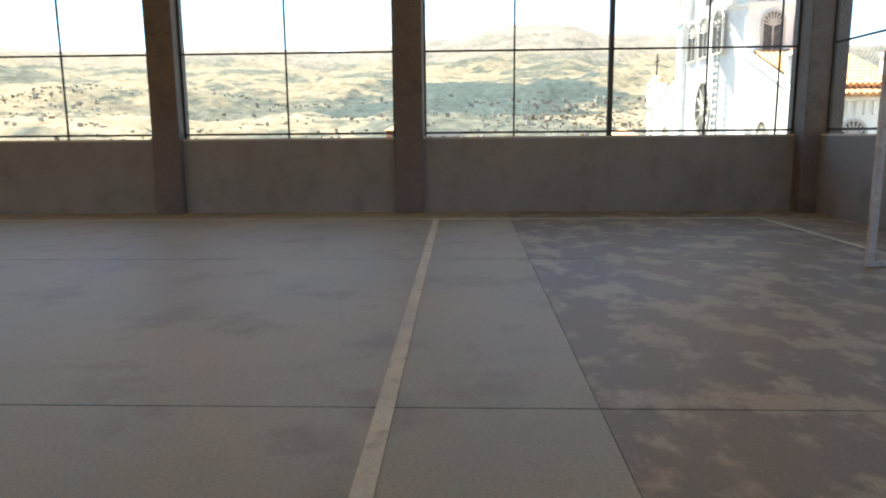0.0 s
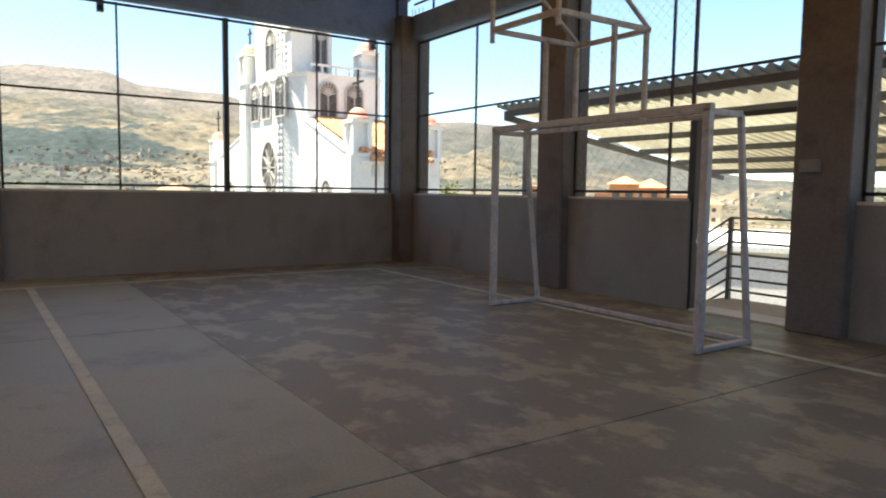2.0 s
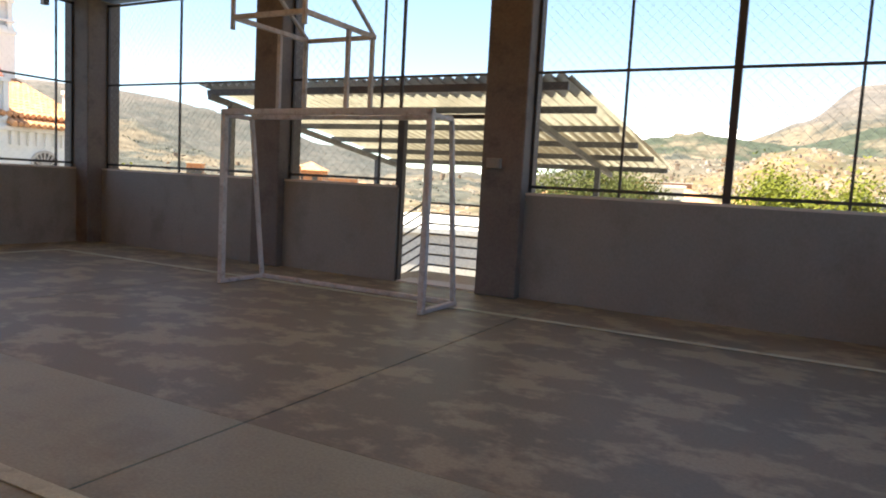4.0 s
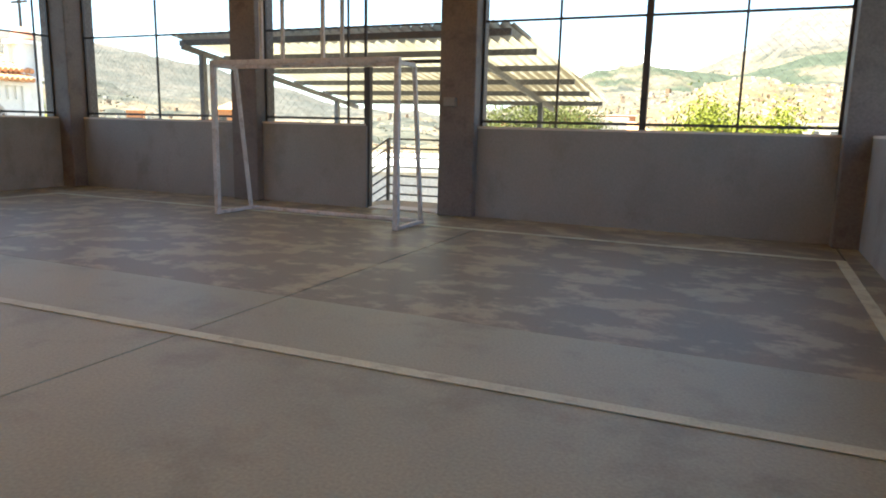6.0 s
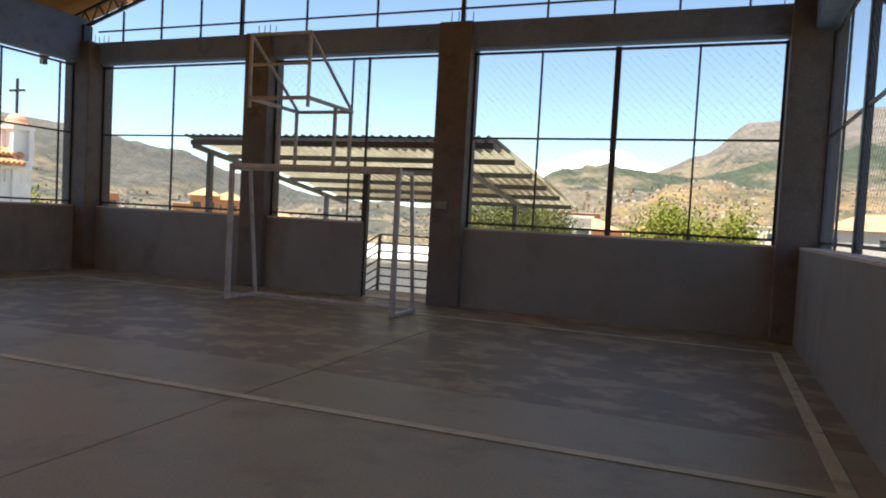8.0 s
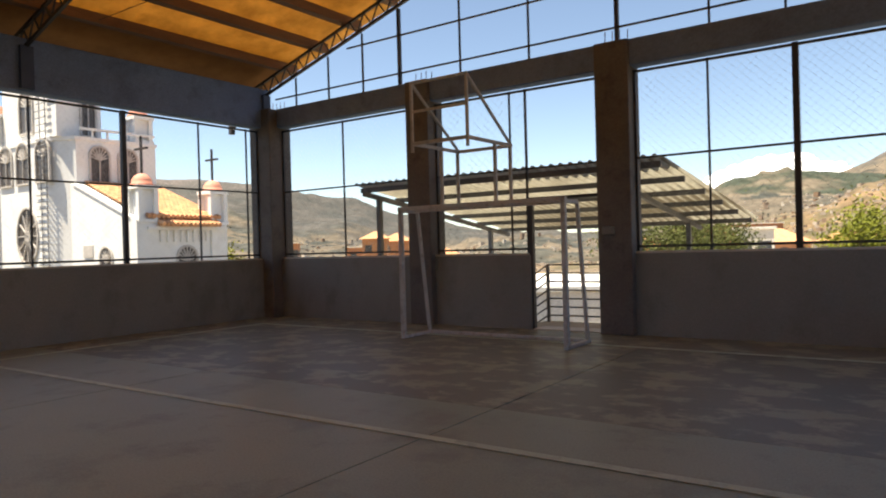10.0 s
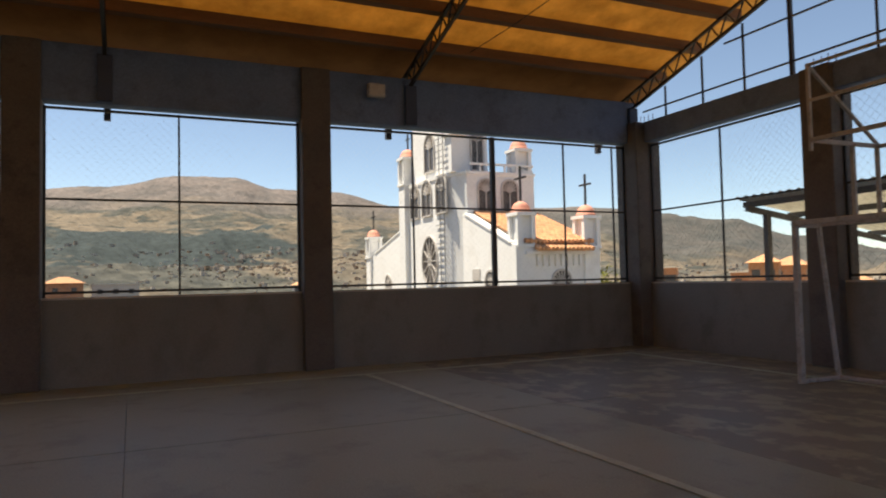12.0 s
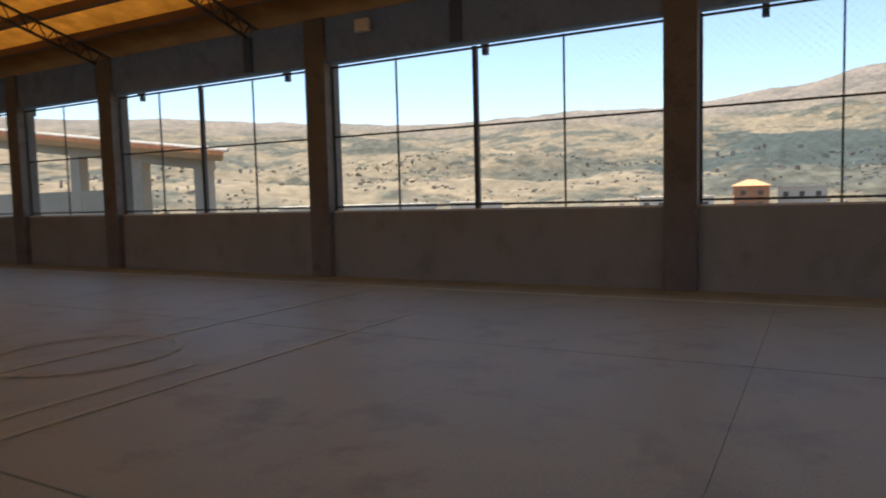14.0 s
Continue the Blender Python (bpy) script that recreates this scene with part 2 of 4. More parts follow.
M_HOUSEWIN = surf("dark_house_window", (0.05, 0.055, 0.06), (0.08, 0.08, 0.085), 2, 0.3, 9, 0)
M_OCHRE = surf("ochre_timber_fascia", (0.50, 0.26, 0.10), (0.58, 0.32, 0.13), 1, 0.75, 20)
M_TAN = surf("tan_plaster", (0.42, 0.36, 0.28), (0.50, 0.43, 0.34), 0.6, 0.9, 20)
M_LEAF = surf("bright_green_leaves", (0.105, 0.122, 0.018), (0.185, 0.190, 0.028), 1.2, 0.8, 8, 0, spec=0.1)
M_LEAFDARK = surf("dull_green_leaves", (0.060, 0.070, 0.022), (0.092, 0.098, 0.030), 1.2, 0.8, 8, 0, spec=0.1)
M_BARK = surf("brown_bark", (0.12, 0.09, 0.06), (0.17, 0.13, 0.09), 3, 0.9, 20, 0.4)
M_PAVE = surf("pale_concrete_yard", (0.62, 0.60, 0.56), (0.70, 0.68, 0.64), 0.15, 0.9, 8, 0.1)
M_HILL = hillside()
M_CLOUD = bpy.data.materials.new("glowing_white_cloud")
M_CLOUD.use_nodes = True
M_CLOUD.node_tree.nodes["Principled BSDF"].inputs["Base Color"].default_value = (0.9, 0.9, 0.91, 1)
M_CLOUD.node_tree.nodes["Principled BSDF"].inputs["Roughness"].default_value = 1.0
# added glow in place of sunlight scattered through the cloud; lifts dark undersides
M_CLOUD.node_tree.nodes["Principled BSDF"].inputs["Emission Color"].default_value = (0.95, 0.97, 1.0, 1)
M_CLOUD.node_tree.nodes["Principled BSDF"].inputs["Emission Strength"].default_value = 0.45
M_FARTREE = island_tones("far_tree_green", (0.068, 0.073, 0.056), (0.118, 0.114, 0.080))
M_FARHOUSE = island_tones("far_house_walls", (0.26, 0.17, 0.11), (0.62, 0.55, 0.46))


# ---------- mesh helpers ----------
def box(bm, x0, y0, z0, x1, y1, z1):
    v = [bm.verts.new(p) for p in ((x0, y0, z0), (x1, y0, z0), (x1, y1, z0), (x0, y1, z0), (x0, y0, z1), (x1, y0, z1), (x1, y1, z1), (x0, y1, z1))]
    for f in ((0, 3, 2, 1), (4, 5, 6, 7), (0, 1, 5, 4), (1, 2, 6, 5), (2, 3, 7, 6), (3, 0, 4, 7)):
        bm.faces.new([v[i] for i in f])
    return bm


def bar(bm, a, b, w, h=None, n=4):
    """A prism from a to b: a square section w x h (n=4), or round with diameter w."""
    a, b = Vector(a), Vector(b)
    d = (b - a).normalized()
    side = d.cross(Vector((0, 0, 1)))
    side = side.normalized() if side.length > 1e-4 else Vector((1, 0, 0))
    up = side.cross(d)
    h = w if h is None else h
    ring = []
    for p in (a, b):
        if n == 4:
            ring.append([bm.verts.new(p + side * sx * w / 2 + up * sz * h / 2) for sx, sz in ((-1, -1), (1, -1), (1, 1), (-1, 1))])
        else:
            ring.append([bm.verts.new(p + (side * math.cos(2 * math.pi * i / n) + up * math.sin(2 * math.pi * i / n)) * w / 2) for i in range(n)])
    for i in range(n):
        j = (i + 1) % n
        bm.faces.new((ring[0][i], ring[0][j], ring[1][j], ring[1][i]))
    bm.faces.new(ring[0][::-1])
    bm.faces.new(ring[1])
    return bm


def prism(bm, outline, a, b, axis):
    """An outline of (u, v) pairs pulled from a to b along axis 0 (x) or 1 (y); v is the height."""
    def put(u, v, w):
        return (w, u, v) if axis == 0 else (u, w, v)
    r0, r1 = [[bm.verts.new(put(u, v, w)) for u, v in outline] for w in (a, b)]
    bm.faces.new(r0)
    bm.faces.new(r1[::-1])
    for i in range(len(outline)):
        j = (i + 1) % len(outline)
        bm.faces.new((r0[j], r0[i], r1[i], r1[j]))
    return bm


def lathe(bm, x, y, profile, n=16):
    rings = [[bm.verts.new((x + r * math.cos(2 * math.pi * i / n), y + r * math.sin(2 * math.pi * i / n), z)) for i in range(n)] for r, z in profile]
    for a, b in zip(rings, rings[1:]):
        for i in range(n):
            bm.faces.new((a[i], a[(i + 1) % n], b[(i + 1) % n], b[i]))
    bm.faces.new(rings[0][::-1])
    bm.faces.new(rings[-1])
    return bm


def mesh_of(name, bm, material, bevel=0.0, smooth=False):
    bmesh.ops.recalc_face_normals(bm, faces=bm.faces)
    if bevel:
        bmesh.ops.bevel(bm, geom=bm.edges[:], offset=bevel, segments=1, affect="EDGES")
    me = bpy.data.meshes.new(name)
    bm.to_mesh(me)
    bm.free()
    me.materials.append(material)
    if smooth:
        for p in me.polygons:
            p.use_smooth = True
    return me


def part(name, bm, material, parent, label="", bevel=0.0, smooth=False):
    """One mesh object under a thing or a part; the bmesh is in world places."""
    ob = new(name, bm if isinstance(bm, bpy.types.Mesh) else mesh_of(name, bm, material, bevel, smooth))
    ob.parent = parent
    ob.matrix_parent_inverse = home(parent).inverted()
    return tagged(ob, label)


def home(ob):
    m = ob.matrix_basis.copy()
    return home(ob.parent) @ ob.matrix_parent_inverse @ m if ob.parent else m


def thing(name, at, label, category, group="", kind=""):
    ob = new(name)
    ob.empty_display_size = 0.2
    ob.location = at
    return tagged(ob, label, category, group, kind)


def solid(name, bm, material, label="", category="", kind="structure", bevel=0.0, group="", smooth=False):
    return tagged(new(name, mesh_of(name, bm, material, bevel, smooth)), label, category, group, kind)


B = bmesh.new

# ---------- the hall: floor ----------
W, L = 12.90, -30.8                  # far long wall; rear end wall
SILL, TOP, MID = 1.258, 3.985, 2.658    # parapet top, window head, middle rail
floor = solid("floor", box(B(), -0.25, L - 0.2, -0.30, W + 0.25, 0.25, -0.03), M_JOINT, "concrete sports court floor in large cast slabs", "floor")
XS = [-0.05, 0.55, 4.55, 8.57, 12.57, W + 0.05]
YS = [0.08, -0.70, -5.05, -9.46, -13.85, -18.2, -22.6, -27.0, L]

# ---------- parapets, columns, beams ----------
low = B()
box(low, -0.08, L, 0, 0.08, -0.3, SILL - 0.03)
wall_side = solid("wall_side", low, M_PLASTER, "grey cement-plastered parapet under a long netted opening", "wall")
wall_end = solid("wall_end", box(box(B(), 0.3, -0.08, 0, 6.33, 0.08, SILL - 0.03), 7.7, -0.08, 0, W - 0.3, 0.08, SILL - 0.03), M_PLASTER, "grey cement-plastered end parapet with a doorway gap", "wall")
wall_right = solid("wall_right", box(B(), W - 0.12, L, 0, W + 0.16, -0.3, SILL - 0.03), M_PLASTER, "grey cement-plastered parapet of the other long side", "wall")
wall_rear = solid("wall_rear", box(B(), 0, L - 0.2, 0, W, L, 4.4), M_PLASTER, "plain plastered rear end wall", "wall")
SIDE_COLS = [-6.685, -10.78, -17.40, -23.60, -27.35]
for k, y in enumerate(SIDE_COLS):
    for x0, x1 in ((-0.25, 0.22), (W - 0.22, W + 0.25))[:1 if k == 0 else 2]:
        solid("column", box(B(), x0, y - 0.235, 0, x1, y + 0.235, 4.86), M_COLUMN, "square brown-grey concrete column in the long wall", "column", bevel=0.012, group="long wall columns")
for x, w in ((4.17, 0.25), (7.84, 0.265)):
    solid("column", box(B(), x - w, -0.22, 0, x + w, 0.25, 4.42), M_COLUMN, "square brown-grey concrete column in the end wall", "column", bevel=0.012, group="end wall columns")
for x0, x1 in ((-0.25, 0.38), (W - 0.39, W + 0.25)):
    for y0, y1 in ((-0.35, 0.25), (L - 0.2, L + 0.35)):
        solid("corner_column", box(B(), x0, y0, 0, x1, y1, 4.42), M_COLUMN, "brown-grey concrete corner column", "column", bevel=0.012, group="corner columns")
for nm, x0, x1 in (("beam_side", -0.15, 0.13), ("beam_right", W - 0.13, W + 0.15)):
    solid(nm, box(B(), x0, L - 0.2, 4.03, x1, -0.14, 4.87), M_BEAM, "deep concrete ring beam along the long wall, tinted blue for sky glow", "beam", bevel=0.015)
solid("beam_end", box(B(), 0.13, -0.13, 4.03, W - 0.13, 0.15, 4.43), M_BEAM, "concrete tie beam across the end wall, tinted blue for sky glow", "beam", bevel=0.015)

# ---------- netted openings ----------
def window(name, axis, at, a, b, posts, thins, z0=SILL, z1=TOP, rails=(MID,), cell=0.085, wire=0.0012):
    """A steel-framed netted opening in the plane axis=at, from a to b along the wall."""
    def P(u, z):
        return (at, u, z) if axis == 0 else (u, at, z)
    w = thing(name, P((a + b) / 2, z0), "open window of dark steel bars with wire netting", "window", kind="structure")
    fr = B()
    for u in (a + 0.02, b - 0.02):
        bar(fr, P(u, z0), P(u, z1), 0.035)
    for z in (z0 + 0.07, z1 - 0.025):
        bar(fr, P(a, z), P(b, z), 0.035)
    part("window_frame", fr, M_STEEL, w)
    for z in rails:
        part("rail", bar(B(), P(a, z), P(b, z), 0.03), M_STEEL, w)
    for u in posts:
        part("post", bar(B(), P(u, z0 - 0.01), P(u, z1), 0.08), M_STEEL, w)
    for u in thins:
        part("mullion", bar(B(), P(u, z0), P(u, z1), 0.028), M_STEEL, w)
    net = B()
    hgt, s, r = z1 - z0, cell * 1.414, wire
    off = -0.02
    for sgn in (1, -1):
        u = a - hgt if sgn > 0 else a
        while u < (b if sgn > 0 else b + hgt):
            ua, ub = u, u + sgn * hgt
            za, zb = z0, z1
            if sgn > 0:
                if ua < a: za, ua = z0 + (a - ua), a
                if ub > b: zb, ub = z1 - (ub - b), b
            else:
                if ua > b: za, ua = z0 + (ua - b), b
                if ub < a: zb, ub = z1 - (a - ub), a
            if zb - za > 0.03:
                p, q = Vector(P(ua, za)), Vector(P(ub, zb))
                o = Vector((off, 0, 0) if axis == 0 else (0, -off, 0))
                bar(net, p + o, q + o, 2 * r, n=3)
            u += s
    part("wire_netting", net, M_WIRE, w, "fine diamond wire netting")
    return w


window("window_1", 0, -0.02, -6.44, -0.35, (-3.36,), (-4.94, -1.80, -0.64), wire=0.0006)
window("window_2", 0, -0.02, -10.54, -6.925, (), (-8.745,), wire=0.0006)
window("window_3", 0, -0.02, -17.16, -11.02, (-14.137,), (-15.72, -12.58), wire=0.0006)
window("window_4", 0, -0.02, -23.36, -17.64, (-20.68,), (-22.0, -19.19), wire=0.0006)
window("window_5", 0, -0.02, -27.11, -23.84, (), (-25.5,), wire=0.0006)
window("window_6", 0, -0.02, -30.45, -27.59, (), (-29.0,), wire=0.0006)
for k, (a, b, po, th) in enumerate(((-10.54, -0.35, (-2.7, -4.55, -7.6), (-1.4, -6.1, -9.1)), (-17.16, -11.02, (-14.1,), (-12.6, -15.7)), (-23.36, -17.64, (-20.6,), (-19.1, -22.0)), (-27.11, -23.84, (), (-25.5,)), (-30.45, -27.59, (), (-29.0,)))):
    window("window_%d" % (7 + k), 0, W + 0.12, a, b, po, th)
window("window_13", 1, 0.02, 0.38, 3.92, (), (2.14,), wire=0.001)
window("window_14", 1, 0.02, 4.42, 6.28, (), (5.96,), cell=0.10, wire=0.0012)
window("window_15", 1, 0.02, 8.105, 12.51, (10.30,), (9.18, 11.41), wire=0.001)
door = thing("door_1", (6.95, 0, 0), "open doorway with a steel post and netting above", "doorway", kind="structure")
part("post", bar(B(), (6.32, 0.0, 0), (6.32, 0.0, 2.15), 0.09), M_STEEL, door)
part("post", bar(B(), (7.55, 0.02, 0), (7.55, 0.02, TOP), 0.04), M_STEEL, door)
part("lintel", bar(B(), (6.28, 0.02, 2.15), (7.57, 0.02, 2.15), 0.05), M_STEEL, door)
part("rail", bar(B(), (6.28, 0.02, MID), (7.57, 0.02, MID), 0.03), M_STEEL, door)
part("rail", bar(B(), (6.28, 0.02, TOP - 0.025), (7.57, 0.02, TOP - 0.025), 0.035), M_STEEL, door)
part("threshold", box(B(), 6.37, -0.08, 0.0, 7.57, 0.30, 0.018), M_SILL, door)
# pale mortar on the parapet tops
for nm, c in (("sill_side", (-0.09, L + 0.3, 0.085, -0.36)), ("sill_right", (W - 0.125, L + 0.3, W + 0.17, -0.36))):
    solid(nm, box(B(), c[0], c[1], SILL - 0.03, c[2], c[3], SILL), M_SILL, "pale mortar capping of the parapet", "sill")
solid("sill_end", box(box(B(), 0.38, -0.085, SILL - 0.03, 6.30, 0.09, SILL), 8.105, -0.085, SILL - 0.03, W - 0.39, 0.09, SILL), M_SILL, "pale mortar capping of the end parapet", "sill")

# ---------- gable grid over the end beam ----------
SLOPE, EAVE, RIDGE = 0.302, 4.69, W / 2


def chord(x):
    """Underside of the trusses over the hall."""
    return EAVE + SLOPE * (x if x < RIDGE else 2 * RIDGE - x)


gable = thing("gable_grid", (RIDGE, 0, 4.43), "steel bar grid with netting closing the gable", "window", kind="structure")
for x in (0.84, 1.79, 2.72, 5.0, 6.36, 9.22, 10.2, 11.1, 12.0):
    part("mullion", bar(B(), (x, 0.02, 4.43), (x, 0.02, chord(x) + 0.1), 0.03), M_STEEL, gable)
for x in (3.64, 7.87):
    part("post", bar(B(), (x, 0.02, 4.43), (x, 0.02, chord(x) + 0.1), 0.06), M_STEEL, gable)
for z in (4.68, 5.39, 6.10):
    u = max(0.2, (z - EAVE) / SLOPE)
    part("rail", bar(B(), (u, 0.02, z), (2 * RIDGE - u, 0.02, z), 0.028), M_STEEL, gable)

# ---------- roof: trusses, purlins, sheets ----------
TRUSS_Y = [-0.22, -5.02, -9.75, -14.4, -19.1, -23.8, -28.4]
for y in TRUSS_Y:
    t = thing("roof_truss", (RIDGE, y, chord(0)), "dark steel lattice roof truss", "roof truss", "roof trusses", "structure")
    for s in (0, 1):
        def X(x): return x if s == 0 else 2 * RIDGE - x
        lo, hi = [], []
        for o, lst in ((0.0, lo), (0.30, hi)):
            lst.append(Vector((X(-0.1), y, chord(-0.1) + o)))
            lst.append(Vector((X(RIDGE), y, chord(RIDGE) + o)))
        part("bottom_chord", bar(B(), lo[0], lo[1], 0.05), M_STEEL, t)
        part("top_chord", bar(B(), Vector((X(-1.0), y, chord(-1.0) + 0.3)), hi[1], 0.05), M_STEEL, t)
        web, n = B(), 18
        for i in range(n):
            p, q = lo[0].lerp(lo[1], i / n), hi[0].lerp(hi[1], (i + 0.5) / n)
            r2 = lo[0].lerp(lo[1], (i + 1) / n)
            bar(web, p, q, 0.022)
            bar(web, q, r2, 0.022)
        part("web", web, M_STEEL, t)
        tail = B()
        bar(tail, (X(-1.0), y, chord(-1.0) + 0.3), (X(-1.0), y, chord(-1.0) - 0.35), 0.10)
        bar(tail, (X(-1.0), y, chord(-1.0) - 0.25), (X(-0.2), y, chord(-1.0) + 0.22), 0.05)
        part("eave_bracket", tail, M_STEEL, t)
        part("bearing_post", bar(B(), (X(0.165), y, 4.06), (X(0.165), y, chord(0.165)), 0.07, 0.20), M_BLUESTEEL, t, "dark blue bearing post on the beam", bevel=0.006)
SHEET = 0.46
for s in (0, 1):
    for x in (-0.75, 0.62, 1.55, 2.48, 3.41, 4.34, 5.27, 6.2):
        X = x if s == 0 else 2 * RIDGE - x
        z = chord(x) + 0.325
        solid("purlin", box(B(), X - 0.085, L - 0.2, z, X + 0.085, 0.2, z + 0.17), M_PURLIN, "brown timber purlin under the roof sheets", "purlin", group="purlins")
    for nm, xs, m, lab in (("ceiling_%d", [0.55 + (RIDGE - 0.55) * q / 10 for q in range(11)], M_ROOF, "amber translucent roof covering, mottled with dust"), ("ceiling_eave_%d", [-1.05, -0.8, -0.5, -0.455, -0.2, 0.05, 0.3, 0.55], M_EAVE, "dark brown roof sheet along the eave")):
        bm = B()
        n, cols = 120, len(xs) - 1
        rows = []
        for i in range(n + 1):
            y = 0.42 + 0.05 * noise.noise(Vector((i, 2, 0))) + (L - 0.9) * i / n
            row = []
            for q in range(cols + 1):
                x = xs[q]
                sag = 0.012 * noise.noise(Vector((x * 1.3, y * 0.8, 5)))
                row.append(bm.verts.new((x if s == 0 else 2 * RIDGE - x, y, chord(x) + SHEET + 0.04 + sag)))
            rows.append(row)
        for p, q in zip(rows, rows[1:]):
            for c in range(cols):
                bm.faces.new((p[c], p[c + 1], q[c + 1], q[c]))
        r = solid(nm % (s + 1), bm, m, lab, "roof", smooth=True)
        sd = r.modifiers.new("thickness", "SOLIDIFY")
        sd.thickness = 0.004
solid("ridge_cap", prism(B(), [(RIDGE - 0.3, chord(RIDGE) + 0.41), (RIDGE, chord(RIDGE) + 0.52), (RIDGE + 0.3, chord(RIDGE) + 0.41), (RIDGE, chord(RIDGE) + 0.55)], 0.45, L - 0.4, 1), M_PURLIN, "brown ridge cap of the roof", "roof")
solid("gable_rear", prism(B(), [(0, 4.4), (W, 4.4), (W, 4.85), (RIDGE, chord(RIDGE) + 0.4), (0, 4.85)], L, L - 0.2, 1), M_PLASTER, "plain plastered rear gable", "wall")

# ---------- goal with basketball frame ----------
def goal():
    x0, x1, yf, yb, yt = 5.01, 7.755, -1.805, -1.12, -1.37
    g = thing("sports_goal", (6.38, -1.45, 0), "white welded steel goal with a basketball frame on top", "goal")
    s = 0.066
    for x in (x0, x1):
        part("post", bar(B(), (x, yf, 0), (x, yf, 2.0), s), M_WHITE, g, bevel=0.006)
        part("back_stay", bar(B(), (x, yb, 0.02), (x, yt, 1.97), 0.048), M_WHITE, g, bevel=0.005)
        part("base_bar", bar(B(), (x, yf - 0.04, 0.025), (x, yb + 0.04, 0.025), 0.06, 0.045), M_WHITE, g, bevel=0.006)
        part("top_bar", bar(B(), (x, yf, 1.97), (x, yt, 1.97), 0.05), M_WHITE, g, bevel=0.006)
    part("crossbar", bar(B(), (x0 - 0.037, yf, 2.0), (x1 + 0.037, yf, 2.0), s), M_WHITE, g, bevel=0.006)
    part("rear_top_bar", bar(B(), (x0, yt, 1.985), (x1, yt, 1.985), 0.048), M_WHITE, g, bevel=0.006)
    part("rear_base_bar", bar(B(), (x0, yb, 0.03), (x1, yb, 0.03), 0.05), M_WHITE, g, bevel=0.006)
    xa, xb, yo, yi, z = 5.81, 6.73, -2.50, -1.33, 2.855
    h = part("basketball_frame", bar(bar(bar(bar(B(), (xa, yo, z), (xb, yo, z), 0.045), (xa, yi, z), (xb, yi, z), 0.045), (xa, yo, z), (xa, yi, z), 0.045), (xb, yo, z), (xb, yi, z), 0.045), M_WHITE, g)
    for x in (xa, xb):
        for y in (yf, yt):
            part("upright", bar(B(), (x, y, 2.0), (x, y, z), 0.045), M_WHITE, h, bevel=0.005)
        part("board_upright", bar(B(), (x, yo, z - 0.12), (x, yo, 3.72), 0.036), M_WHITE, h, bevel=0.0014)
        part("diagonal", bar(B(), (x, yo, 3.70), (x, yi, z), 0.036), M_WHITE, h, bevel=0.004)
    for zz in (3.30, 3.70):
        part("board_rail", bar(B(), (xa, yo, zz), (xb, yo, zz), 0.032), M_WHITE, h, bevel=0.0014)
    return g


goal()

# ---------- lamps and boxes ----------
for y in (-5.68, -16.22):
    f = thing("floodlight", (0.30, y, 4.5), "white square floodlight on the ring beam", "floodlight", "floodlights")
    part("housing", box(B(), 0.22, y - 0.15, 4.45, 0.32, y + 0.15, 4.68), M_WHITE, f, bevel=0.012)
    part("glass", box(B(), 0.322, y - 0.125, 4.475, 0.328, y + 0.125, 4.655), M_SILL, f)
    part("bracket", bar(B(), (0.10, y, 4.56), (0.24, y, 4.56), 0.05), M_STEEL, f)
jb = thing("junction_box", (7.75, -0.23, 1.55), "small grey electric box on the end wall column", "electric box")
part("case", box(B(), 7.66, -0.275, 1.52, 7.84, -0.217, 1.64), M_PLASTER, jb, bevel=0.006)
part("cover", box(B(), 7.675, -0.283, 1.535, 7.825, -0.272, 1.625), M_PLASTER, jb)
cb = thing("cable", (1.6, -3.8, 5.4), "thin dark cable slung under the roof", "cable")
part("strand", bar(bar(B(), (0.75, -4.15, 5.24), (1.6, -3.78, 5.47), 0.014, n=5), (1.6, -3.78, 5.47), (2.45, -3.4, 5.76), 0.014, n=5), M_STEEL, cb)
# starter bars on the end beam
for x0 in (0.25, 4.17, 7.84, 12.6):
    rb = thing("starter_bars", (x0, 0, 4.43), "rusty steel starter bars sticking out of the beam", "rebar", "starter bars")
    for k in range(4):
        part("rebar", bar(B(), (x0 - 0.18 + 0.12 * k, 0.05, 4.40), (x0 - 0.19 + 0.12 * k + 0.02 * random.random(), 0.05, 4.58 + 0.07 * random.random()), 0.014, n=6), M_RUST, rb)

# ---------- landing outside the doorway ----------
solid("landing", box(B(), 5.9, 0.25, -0.25, 9.2, 1.35, -0.02), M_TAN, "tan concrete landing outside the doorway", "landing", bevel=0.01)
stair = thing("stair", (4.6, 0.8, -2.0), "pale concrete stair going down from the landing", "stair")
for k in range(10):
    part("step", box(B(), 5.9 - .28 * (k + 1), 0.26, -0.02 - .18 * (k + 2), 5.9 - .28 * k - .002, 1.34, -0.02 - .18 * (k + 1)), M_PAVE, stair, bevel=0.008)
solid("landing_wall", box(B(), 5.9, 1.35, -4.9, 9.2, 1.5, -0.26), M_TAN, "tan plastered wall under the landing", "wall")
solid("lower_wall", box(B(), -0.15, 0.12, -4.9, 12.87, 0.25, -0.3), M_TAN, "tan plastered wall of the storey below", "wall")
rl = thing("railing", (6.9, 1.25, -0.02), "grey steel tube railing round the landing", "railing")
for x, y in ((6.0, 1.22), (7.4, 1.22), (8.8, 1.22)):
    part("post", bar(B(), (x, y, -0.02), (x, y, 1.02), 0.05), M_GREYSTEEL, rl)
